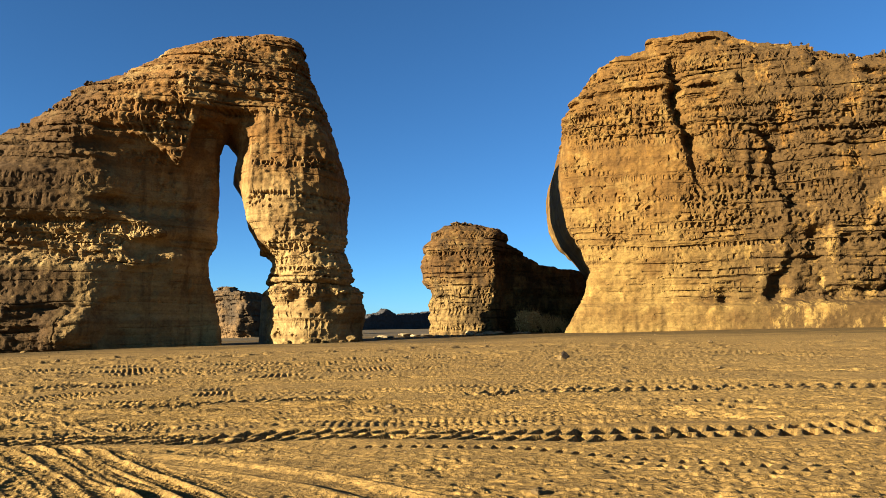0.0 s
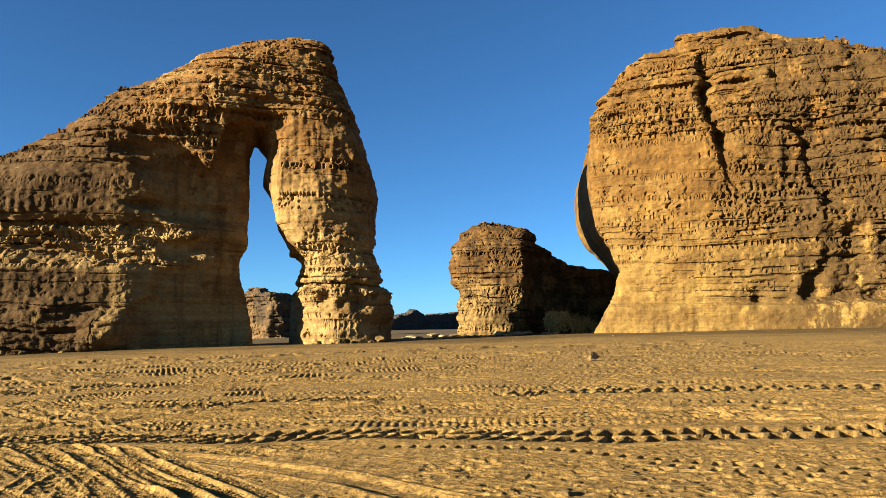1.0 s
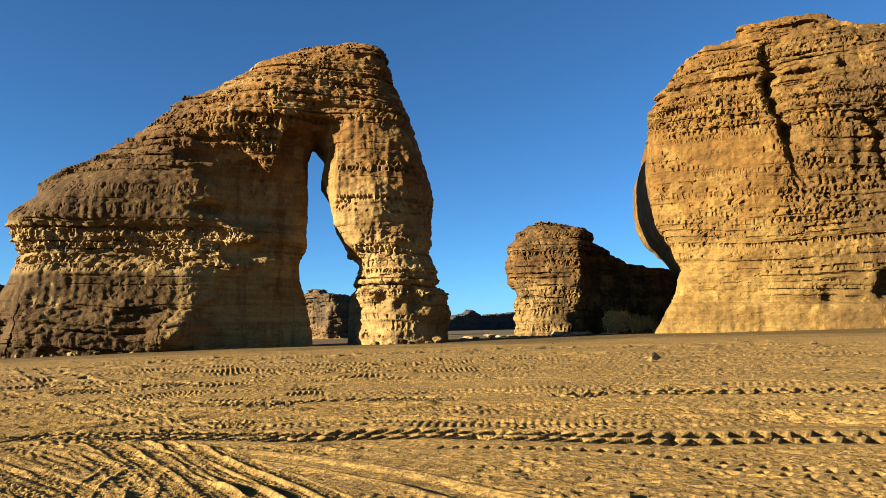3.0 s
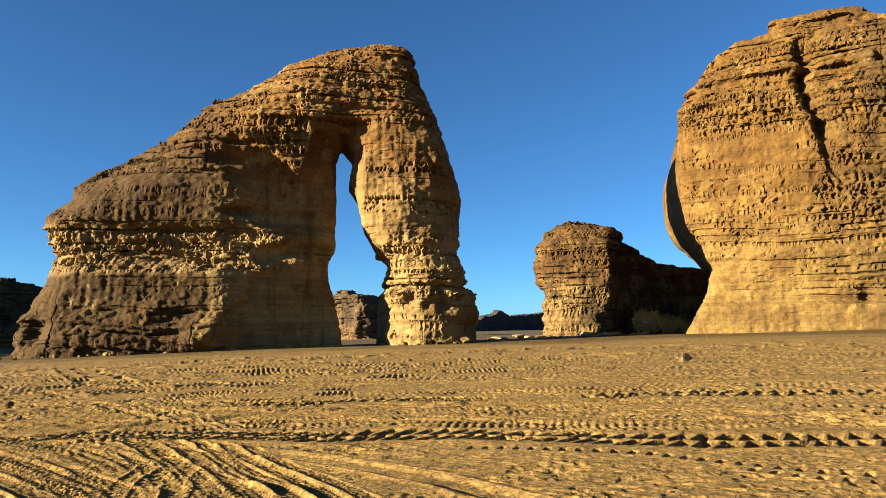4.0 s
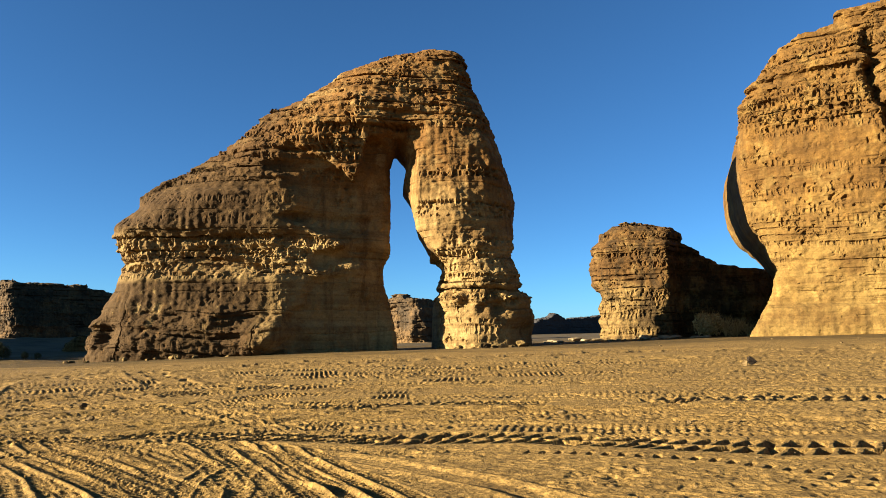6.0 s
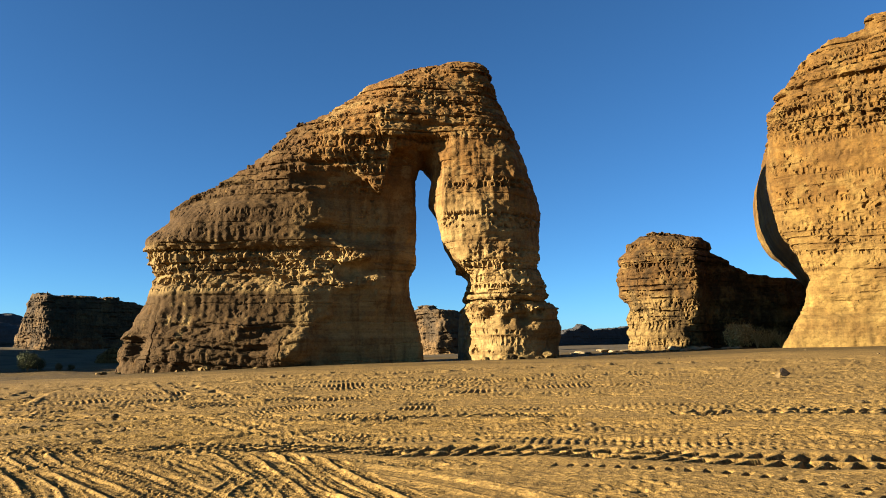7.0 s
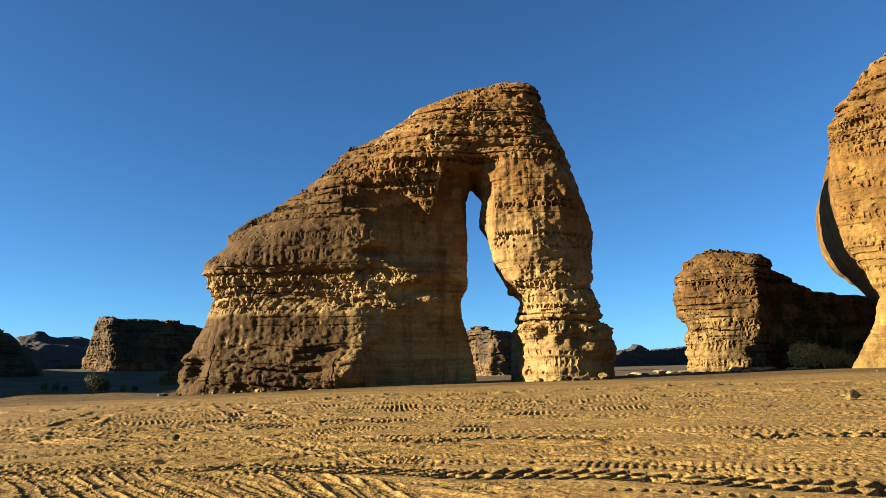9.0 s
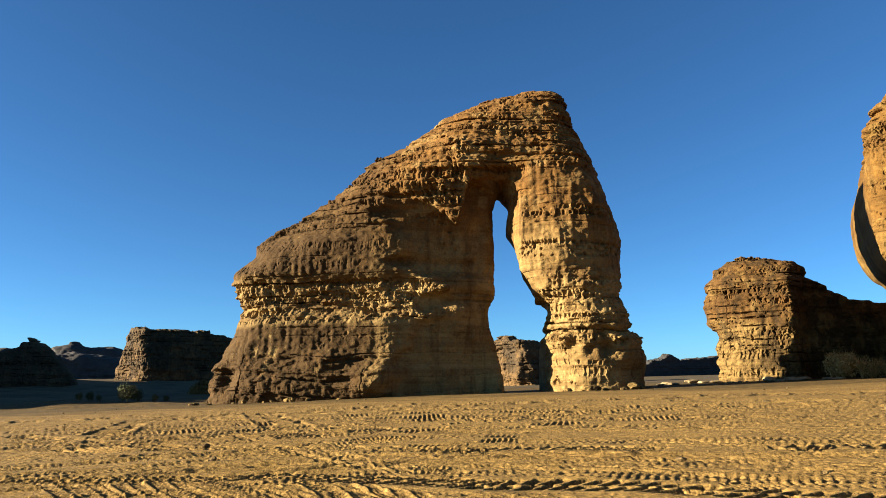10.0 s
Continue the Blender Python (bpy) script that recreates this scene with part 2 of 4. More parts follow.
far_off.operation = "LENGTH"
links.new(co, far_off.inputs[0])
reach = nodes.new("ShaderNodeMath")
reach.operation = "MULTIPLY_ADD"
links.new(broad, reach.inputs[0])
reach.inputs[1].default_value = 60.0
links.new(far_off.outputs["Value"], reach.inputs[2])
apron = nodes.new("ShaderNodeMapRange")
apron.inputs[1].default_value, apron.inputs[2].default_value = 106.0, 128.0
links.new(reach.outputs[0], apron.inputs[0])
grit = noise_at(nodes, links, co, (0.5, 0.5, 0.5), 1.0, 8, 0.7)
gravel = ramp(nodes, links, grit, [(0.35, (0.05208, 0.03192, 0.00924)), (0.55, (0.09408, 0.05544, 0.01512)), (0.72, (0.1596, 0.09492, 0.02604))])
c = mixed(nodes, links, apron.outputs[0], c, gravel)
# far out, the valley floor's shade is put into a darker brown
floor_shade = nodes.new("ShaderNodeMapRange")
floor_shade.inputs[1].default_value, floor_shade.inputs[2].default_value = 200.0, 240.0
links.new(reach.outputs[0], floor_shade.inputs[0])
c = mixed(nodes, links, floor_shade.outputs[0], c, ramp(nodes, links, broad, [(0.35, (0.060, 0.041, 0.019)), (0.7, (0.120, 0.082, 0.038))]))
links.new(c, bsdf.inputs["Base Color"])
bsdf.inputs["Roughness"].default_value = 0.95
bsdf.inputs["Specular IOR Level"].default_value = 0.1
relief(nodes, links, [(mid_n, 0.05, 0.6), (grain_n, 0.055, 0.9), (fine_n, 0.04, 0.9)], bsdf)
sand = m


# ---------------------------------------------------------------- ground
def ground_z(x, y):
    r = np.hypot(x, y) + 1e-6
    k = np.where(r < 260, r, 260 + 240 * (1 - np.exp(-(r - 260) / 240))) / r
    az = np.degrees(np.arctan2(x, y))
    plain = (0.027 * x - 0.004 * y) * k
    # the valley floor on one side lies level, a little below the sand's edge
    valley = smooth(116, 140, r) * smooth(-36, -42, az) * smooth(-110, -80, az)
    return plain * (1 - valley) + (-3.9 + 4.2 * smooth(150, 420, r) + 1.1 * vnoise(x / 22, y / 22, 0 * x, 31) * smooth(128, 150, r) + 0.5 * vnoise(x / 8, y / 8, 0 * x, 32) * smooth(128, 150, r)) * valley


def swell(x, y):
    """Low unevenness of the sand, without tracks."""
    r = np.hypot(x, y)
    near = 1 - smooth(60, 200, r)
    return near * (0.03 * vnoise(x / 2.5, y / 2.5, 0 * x, 3) + 0.012 * vnoise(x / 0.7, y / 0.7, 0 * x, 4)) + 0.2 * smooth(20, 80, r) * vnoise(x / 18, y / 18, 0 * x, 5)


def ground_at(x, y):
    a, b = np.array([float(x)]), np.array([float(y)])
    return float((ground_z(a, b) + swell(a, b))[0])


# tyre tracks: style, half width, depth, pitch of the tread, then the line on the plan
TRACKS = [
    ("lug", 0.55, 0.135, 0.30, [(-16, 9.3), (-12.5, 10.4), (-9.4, 11.0), (-8.2, 11.35), (-6.4, 11.2), (-4.8, 11.1), (-3.7, 10.9), (-2.9, 11.15), (-1.5, 11.1), (-0.2, 10.75)]),
    ("lug", 0.60, 0.11, 0.30, [(-0.9, 10.95), (-0.2, 10.75), (1.8, 10.4), (3.9, 10.5), (5.2, 10.5), (8, 10.5)]),
    ("dots", 0.12, 0.04, 0.22, [(-1.5, 9.9), (-0.3, 9.6), (0.9, 9.4), (1.9, 8.9), (2.8, 8.4), (3.6, 8.0), (4.6, 7.2)]),
    ("dots", 0.10, 0.035, 0.24, [(1.9, 8.6), (2.8, 8.0), (3.6, 7.6), (4.4, 6.8)]),
    ("lug", 0.62, 0.12, 0.34, [(-30, 22), (-24.4, 20.2), (-19.1, 18.3), (-15.1, 16.9), (-12.7, 17.1), (-10.5, 16.9), (-8.0, 16.7), (-5.7, 16.7), (-3.9, 17.2), (-1.5, 16.9)]),
    ("lug", 0.70, 0.12, 0.36, [(0.6, 17.0), (1.1, 17.4), (3.1, 17.7), (5.2, 17.5), (7.3, 17.5), (9.2, 17.2), (13, 16.0)]),
    ("dots", 0.22, 0.07, 0.30, [(8.0, 21.6), (8.4, 21.3), (10.0, 20.2), (10.6, 18.8), (11.2, 16.6)]),
    ("dots", 0.18, 0.07, 0.26, [(4.4, 14.6), (5.3, 14.3), (6.2, 13.8), (6.9, 12.9), (7.4, 11.6)]),
    ("dots", 0.18, 0.07, 0.26, [(5.2, 13.9), (5.7, 13.4), (6.1, 12.4), (6.5, 11.5)]),
    ("tread", 0.17, 0.045, 0.13, [(-7.6, 11.0), (-6.7, 10.3), (-5.2, 8.85), (-4.1, 7.6), (-2.6, 6.0)]),
    ("rut", 0.13, 0.045, 0.10, [(-6.4, 10.7), (-6.0, 10.3), (-4.5, 8.65), (-3.5, 7.4), (-2.2, 5.8)]),
    ("rut", 0.12, 0.045, 0.10, [(-5.6, 10.2), (-5.2, 9.8), (-4.0, 8.45), (-2.95, 7.2), (-1.9, 5.7)]),
    ("rut", 0.12, 0.042, 0.10, [(-5.0, 9.9), (-4.6, 9.5), (-3.5, 8.2), (-2.55, 7.2), (-1.5, 5.8)]),
    ("soft", 0.22, 0.045, 0.20, [(-6.5, 10.0), (-4.7, 9.6), (-3.0, 8.9), (-1.7, 8.0), (-1.0, 7.4), (0.2, 6.2)]),
    ("tread", 0.15, 0.04, 0.13, [(-5.1, 9.0), (-5.0, 8.5), (-4.7, 7.6), (-4.2, 6.6), (-3.8, 5.8)]),
    ("tread", 0.11, 0.03, 0.13, [(-4.5, 7.9), (-4.2, 7.3), (-3.9, 6.6), (-3.6, 5.8)]),
    ("rut", 0.14, 0.045, 0.12, [(-9.0, 9.0), (-7.4, 8.1), (-6.2, 7.3), (-5.3, 6.6), (-4.6, 5.9)]),
    ("tread", 0.20, 0.05, 0.14, [(-9.4, 9.8), (-7.6, 8.8), (-6.0, 7.7), (-4.9, 6.9), (-4.4, 6.0)]),
    ("tread", 0.22, 0.05, 0.14, [(-9.6, 10.6), (-7.9, 10.0), (-6.3, 8.9), (-5.4, 8.1)]),
    ("rut", 0.16, 0.05, 0.12, [(-12.8, 10.3), (-11.5, 9.6), (-9.3, 8.2), (-8.0, 7.3), (-6.8, 6.2)]),
    ("rut", 0.13, 0.04, 0.12, [(-12.2, 10.35), (-11.2, 9.9), (-8.6, 8.15), (-7.5, 7.4), (-6.3, 6.4)]),
    ("tread", 0.14, 0.045, 0.14, [(-10.4, 10.5), (-8.9, 9.4), (-7.3, 8.4), (-6.3, 7.8)]),
    ("rut", 0.15, 0.045, 0.14, [(-13.0, 17.8), (-12.2, 17.0), (-8.5, 13.8), (-6.4, 12.2)]),
    ("rut", 0.15, 0.045, 0.14, [(-11.8, 17.4), (-11.1, 16.8), (-7.4, 13.7), (-5.3, 11.9)]),
    ("rut", 0.15, 0.04, 0.14, [(-12.4, 17.6), (-9.5, 15.2), (-7.0, 12.9), (-5.8, 12.0)]),
    ("rut", 0.15, 0.035, 0.14, [(-10.4, 16.4), (-6.6, 13.4), (-4.4, 12.1)]),
    ("ladder", 0.7, 0.10, 0.21, [(-31.5, 40.8), (-18.1, 25.5)]),
    ("ladder", 0.8, 0.10, 0.18, [(-16.8, 27.4), (-12.4, 23.6)]),
    ("ladder", 0.9, 0.13, 0.13, [(-11.4, 20.0), (-9.4, 19.9)]),
    ("ladder", 0.8, 0.10, 0.17, [(-17.5, 23.4), (-13.9, 21.1)]),
    ("ladder", 0.9, 0.11, 0.15, [(-11.8, 23.8), (-10.0, 23.2)]),
    ("ladder", 1.3, 0.11, 0.22, [(-9.8, 36.2), (-7.1, 34.0)]),
    ("ladder", 1.3, 0.11, 0.22, [(-14.0, 30.0), (-12.4, 32.6)]),
    ("ladder", 0.8, 0.14, 0.29, [(-24.8, 22.0), (-34.8, 33.7)]),
    ("ladder", 0.9, 0.13, 0.21, [(-20.5, 16.7), (-16.8, 16.1)]),
    ("ladder", 0.6, 0.10, 0.20, [(0.8, 16.6), (2.8, 19.0)]),
    ("ladder", 0.35, 0.045, 0.11, [(-0.4, 11.2), (0.7, 11.7)]),
    ("ladder", 1.0, 0.10, 0.17, [(-7.3, 27.1), (-5.6, 26.0)]),
    ("ladder", 0.7, 0.10, 0.22, [(-28.5, 38.9), (-17.4, 25.7)]),
    ("ladder", 1.0, 0.10, 0.22, [(-31.4, 35.0), (-26.4, 32.1)]),
    ("rut", 0.2, 0.06, 0.3, [(-19.1, 23.0), (-14.8, 19.4)]),
    ("tread", 0.34, 0.07, 0.34, [(-6, 33), (0, 31), (5, 29), (11, 29), (18, 27)]),
    ("tread", 0.26, 0.06, 0.30, [(-8, 26.0), (-2, 25.0), (4, 24.5), (9, 25.5)]),
]
# twin tyres: a fainter print close beside each near rut
for style, half, depth, pitch, line in list(TRACKS):
    if style in ("rut", "tread") and line[0][1] < 11.5 and line[-1][1] < 9:
        for side in (-0.32, 0.30):
            TRACKS.append(("tread", half * 0.75, depth * 0.6, 0.09, [(px + side * 0.75, py + side * 0.65) for px, py in line]))

rng = np.random.RandomState(5)
for k in range(260):
    r0, az0 = 12.5 + 48 * rng.rand() ** 1.5, radians(-60 + 96 * rng.rand())
    swing, reach = rng.normal(0, 0.18), (0.12 + 0.3 * rng.rand()) * r0
    px, py = r0 * math.sin(az0), r0 * math.cos(az0)
    tx, ty = math.cos(az0 + swing), -math.sin(az0 + swing)
    bend = 0.12 * reach * rng.normal()
    wide = (0.03 + 0.006 * r0) * (0.5 + 0.8 * rng.rand())
    style = ("soft", "rut")[rng.choice(2, p=(0.8, 0.2))]
    TRACKS.append((style, wide, (0.020 + 0.0024 * r0) * (0.4 + 0.9 * rng.rand()), 0.05 + 0.006 * r0, [(px - reach * tx, py - reach * ty), (px - bend * ty, py + bend * tx), (px + reach * tx, py + reach * ty)]))

for k in range(42):
    # worn treads that cross the plain
    r0, az0 = 12.0 + 34 * rng.rand() ** 1.3, radians(-60 + 96 * rng.rand())
    swing, reach = rng.normal(0, 0.32), (0.10 + 0.22 * rng.rand()) * r0
    px, py = r0 * math.sin(az0), r0 * math.cos(az0)
    tx, ty = math.cos(az0 + swing), -math.sin(az0 + swing)
    bend = 0.15 * reach * rng.normal()
    for twin in (0.0, 0.30 + 0.012 * r0):
        qx, qy = px - twin * ty, py + twin * tx
        TRACKS.append(("tread", 0.09 + 0.004 * r0, (0.014 + 0.0009 * r0) * (0.6 + 0.7 * rng.rand()), 0.08 + 0.006 * r0, [(qx - reach * tx, qy - reach * ty), (qx - bend * ty, qy + bend * tx), (qx + reach * tx, qy + reach * ty)]))

for k in range(34):
    # short prints left by turning wheels
    r0, az0 = 13.5 + 30 * rng.rand() ** 1.3, radians(-50 + 62 * rng.rand() ** 1.2)
    swing, reach = rng.normal(0, 0.5), (0.03 + 0.03 * rng.rand()) * r0
    px, py = r0 * math.sin(az0), r0 * math.cos(az0)
    tx, ty = math.cos(az0 + swing), -math.sin(az0 + swing)
    TRACKS.append(("ladder", (0.014 + 0.012 * rng.rand()) * r0, 0.03 + 0.0026 * r0, 0.05 + 0.0055 * r0, [(px - reach * tx, py - reach * ty), (px + reach * tx, py + reach * ty)]))


def curve_through(points, spacing):
    p = np.array([points[0], *points, points[-1]], float)
    out = []
    for i in range(1, len(p) - 2):
        n = max(2, int(np.hypot(*(p[i + 1] - p[i])) / spacing))
        t = np.linspace(0, 1, n, endpoint=False)[:, None]
        a, b, c, d = p[i - 1], p[i], p[i + 1], p[i + 2]
        out.append(0.5 * (2 * b + (c - a) * t + (2 * a - 5 * b + 4 * c - d) * t ** 2 + (3 * b - a - 3 * c + d) * t ** 3))
    return np.concatenate([*out, p[-1:]])


def track_relief(x, y):
    """How far the tracks lift or press the sand at each place."""
    dz, pressed = np.zeros(len(x)), np.zeros(len(x))
    order = {"soft": 0, "rut": 1, "dots": 1, "tread": 2, "ladder": 3, "lug": 4}
    for k, (style, half, depth, pitch, line) in enumerate(sorted(TRACKS, key=lambda q: order[q[0]])):
        c = curve_through(line, 0.12)
        m = np.flatnonzero((x > c[:, 0].min() - 0.8) & (x < c[:, 0].max() + 0.8) & (y > c[:, 1].min() - 0.8) & (y < c[:, 1].max() + 0.8))
        if not len(m):
            continue
        step = np.diff(c, axis=0)
        length = np.concatenate([[0], np.cumsum(np.hypot(step[:, 0], step[:, 1]))])
        tan = np.gradient(c, axis=0)
        tan /= np.linalg.norm(tan, axis=1, keepdims=True)
        near, far = np.zeros(len(m), int), np.full(len(m), 1e9)
        for i0 in range(0, len(m), 20000):
            q = m[i0:i0 + 20000]
            d = (x[q, None] - c[None, :, 0]) ** 2 + (y[q, None] - c[None, :, 1]) ** 2
            near[i0:i0 + 20000] = d.argmin(1)
            far[i0:i0 + 20000] = d.min(1)
        ok = far < (half * 2.2 + 0.1) ** 2
        m, near = m[ok], near[ok]
        ex, ey = x[m] - c[near, 0], y[m] - c[near, 1]
        s = length[near] + ex * tan[near, 0] + ey * tan[near, 1]
        w = ex * -tan[near, 1] + ey * tan[near, 0]
        wob = vnoise(s / 0.9, 0 * s, 0 * s, 40 + k)
        w = w + 0.02 * wob
        a = np.abs(w) / half
        ends = smooth(0, 0.5, s) * smooth(0, 0.5, length[-1] - s)
        strength = ends * (0.85 + 0.3 * vnoise(s / 1.7, 0 * s, 0 * s, 90 + k))
        inside = 1 - smooth(0.85, 1.1, a)
        berm = np.exp(-((a - 1.25) / 0.22) ** 2)
        if style == "lug":
            ph = (s - 0.45 * w) / pitch + np.where(w > 0, 0.5, 0.0) + 0.12 * wob + 0.2 * vnoise(s / 0.5, np.sign(w) * 2.3, 0 * s, 60 + k)
            wave = np.sin(2 * np.pi * ph) + 0.30 * vnoise(x[m] / 0.11, y[m] / 0.16, 0 * w, 50 + k)
            a = a + 0.10 * vnoise(x[m] / 0.2, y[m] / 0.25, 0 * w, 51 + k)
            strength = 1.15 * strength * (1 + 0.35 * vnoise(np.floor(ph + 0.25) * 1.7, np.sign(w) * 3.1, 0 * w, 70 + k))
            h = (1 - smooth(0.6, 1.0, a)) * (-0.03 - 1.0 * smooth(-0.6, -0.4, wave) * smooth(0.05, 0.12, a)) + 0.06 * berm
        elif style == "dots":
            ph = np.sin(2 * np.pi * (s / pitch + 0.1 * wob))
            h = -1.2 * (1 - smooth(0.6, 1.2, a)) * smooth(0.2, 0.8, ph) + 0.12 * np.exp(-(a - 1.2) ** 2 / 0.3) * smooth(0.2, -0.6, -ph)
        elif style == "ladder":
            ph = np.sin(2 * np.pi * (s / pitch + 0.25 * a + 0.08 * wob))
            h = inside * (-0.1 - 1.3 * smooth(-0.15, 0.2, ph)) + 0.3 * berm
        elif style == "tread":
            ph = np.sin(2 * np.pi * (s / pitch + 0.3 * np.abs(a - 0.5)))
            h = inside * (-0.15 - 1.0 * smooth(-0.1, 0.35, ph)) + 0.35 * np.exp(-((a - 1.3) / 0.28) ** 2)
        elif style == "rut":
            bars = smooth(-0.3, 0.6, np.sin(2 * np.pi * s / pitch + 2 * a))
            h = inside * (-0.4 - 0.5 * bars) + 0.30 * np.exp(-((a - 1.3) / 0.25) ** 2)
        else:
            h = smooth(0.55, 0.95, a) - 1 + 0.5 * berm
        if order[style] > 1:
            dz[m] *= 1 - (0.5 if style == "tread" else 0.9) * inside * ends
        dz[m] += depth * strength * h * smooth(4.8, 5.8, np.hypot(x[m], y[m]))
        if depth > 0.028:
            pressed[m] = np.maximum(pressed[m], (1 - smooth(1.3, 1.9, a)) * ends)
    return dz, pressed


def build_ground():
    az = np.concatenate([np.radians(np.arange(-57.0, 34.0, 0.09)), np.radians(np.arange(36, 302, 2.5))])
    r = np.concatenate([[0.02, 0.6, 1.2, 1.9, 2.7, 3.5, 4.2, 4.8], 1 / np.linspace(1 / 5.4, 1 / 170.0, 560), np.geomspace(172, 600, 70), np.geomspace(640, 4500, 20)])
    A, R = np.meshgrid(az, r)
    x, y = (R * np.sin(A)).ravel() + 0.2, (R * np.cos(A)).ravel() - 0.5
    z = ground_z(x, y) + swell(x, y)
    m = np.flatnonzero((np.hypot(x, y) < 75) & (y > 0))
    gx, gy = x[m], y[m]
    rr = np.hypot(gx, gy)
    scuffed = smooth(-0.1, 0.6, vnoise(gx / 2.2, gy / 1.5, 0 * gx, 6))
    rough = smooth(-0.25, 0.45, fbm(gx / 1.6, gy / 1.1, 0 * gx, 15, 3))
    clods = np.maximum(fbm(gx / 0.22, gy / 0.22, 0 * gx, 7, 2) - 0.35, 0)
    far_clods = np.maximum(fbm(gx / 0.7, gy / 0.5, 0 * gx, 9, 2) - 0.45, 0) * smooth(10, 22, rr)
    dents = np.maximum(vnoise(gx / 0.5, gy / 0.4, 0 * gx, 10) - 0.5, 0)
    scrape = 0.028 * smooth(0.36, 0.46, fbm(gx / 0.42, gy / 0.15, 0 * gx, 17, 2)) * (1 - smooth(13, 19, rr)) + 0.022 * smooth(0.38, 0.46, fbm(gx / 2.8, gy / 0.5, 0 * gx, 18, 2)) * smooth(12, 18, rr)
    grit = 0.016 * smooth(0.12, 0.24, fbm(gx / 0.17, gy / 0.10, 0 * gx, 19, 2)) * (1 - smooth(11, 16, rr)) * smooth(-0.1, 0.5, vnoise(gx / 3.5, gy / 1.6, 0 * gx, 20) + 0.25 * smooth(-4, 2, gx))
    crumbs = 0.040 * np.maximum(vnoise(gx / 0.20, gy / 0.32, 0 * gx, 25) - 0.30, 0) * span(11, 22, rr, 3) * (0.3 + 0.7 * rough) + 0.06 * np.maximum(vnoise(gx / 0.45, gy / 1.0, 0 * gx, 26) - 0.35, 0) * span(20, 48, rr, 4) * (0.3 + 0.7 * rough)
    calm = 0.35 + 0.65 * smooth(0.0, 0.45, vnoise(gx / 7, gy / 3.5, 0 * gx, 29) + 0.25 * smooth(2, -8, gx))
    old = np.sin(2 * np.pi * (gx * 0.25 + gy * 1.6 + 0.8 * vnoise(gx / 3, gy / 3, 0 * gx, 11))) * smooth(0.1, 0.6, vnoise(gx / 4, gy / 2, 0 * gx, 12))
    tracks, pressed = track_relief(gx, gy)
    z[m] += smooth(5.3, 6.2, np.hypot(gx - 0.2, gy + 0.5)) * (tracks + (1 - 0.85 * pressed) * ((0.004 + 0.010 * scuffed) * clods + 0.003 * far_clods - 0.010 * dents * scuffed - (0.25 + 0.75 * rough) * (0.5 + 0.5 * calm) * scrape - grit + 0.007 * old + (0.004 + 0.014 * rough * calm) * vnoise(gx / 0.075, gy / 0.10, 0 * gx, 13) + 0.8 * calm * crumbs + 0.018 * rough * np.maximum(vnoise(gx / 0.34, gy / 0.22, 0 * gx, 16) - 0.3, 0) + 0.006 * smooth(9, 25, rr) * vnoise(gx / 1.8, gy / 1.2, 0 * gx, 14)))
    nr, na = R.shape
    i = np.arange(nr - 1)[:, None] * na + np.arange(na)[None, :]
    j = np.arange(nr - 1)[:, None] * na + (np.arange(na)[None, :] + 1) % na
    quads = np.stack([i, i + na, j + na, j], -1).reshape(-1, 4)
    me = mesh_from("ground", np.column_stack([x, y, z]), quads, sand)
    return tagged(new("ground", me), "wind-packed yellow sand with crossing tyre tracks", "ground", kind="structure")


build_ground()


# ---------------------------------------------------------------- rocks
def rounded_slab(d2, v, half, r):
    """An outline pushed out to a thickness, its edges rounded by r."""
    a, b = d2 + r, np.abs(v) - half + r
    return np.minimum(np.maximum(a, b), 0) + np.sqrt(np.maximum(a, 0) ** 2 + np.maximum(b, 0) ** 2) - r


def pits(x, y, z, seed, share=1.0):
    """Round weathering hollows: 1 in the middle, 0 on the walls between; share of the cells that hold one."""
    fx, fy, fz = np.floor(x), np.floor(y), np.floor(z)
    ix, iy, iz = (f.astype(np.int64) + 5000 for f in (fx, fy, fz))
    best = np.full(len(x), 9.0, np.float32)
    for a in (-1, 0, 1):
        for b in (-1, 0, 1):
            for c in (-1, 0, 1):
                px = fx + a + 0.5 + 0.42 * hashed(ix + a, iy + b, iz + c, seed)
                py = fy + b + 0.5 + 0.42 * hashed(ix + a, iy + b, iz + c, seed + 1)
                h = hashed(ix + a, iy + b, iz + c, seed + 2)
                pz = fz + c + 0.5 + 0.42 * h
                d = (x - px) ** 2 + (y - py) ** 2 + (z - pz) ** 2
                if share < 1:
                    d = np.where(np.mod(h * 37.7, 1.0) < share, d, 9.0)
                best = np.minimum(best, d)
    return 1 - smooth(0.30, 0.52, np.sqrt(best))


def bed_edges(seed, thin, thick):
    """Heights at which beds begin, and three random values for each bed."""
    rng = np.random.RandomState(seed)
    edges = np.cumsum(thin + (thick - thin) * rng.rand(400) ** 1.6) - 14
    return edges, rng.rand(401, 3)


def bed_at(zz, edges):
    """The bed's number and how far up in it each place lies, 0 to 1."""
    i = np.clip(np.searchsorted(edges, zz), 1, len(edges) - 1)
    return i, (zz - edges[i - 1]) / (edges[i] - edges[i - 1])


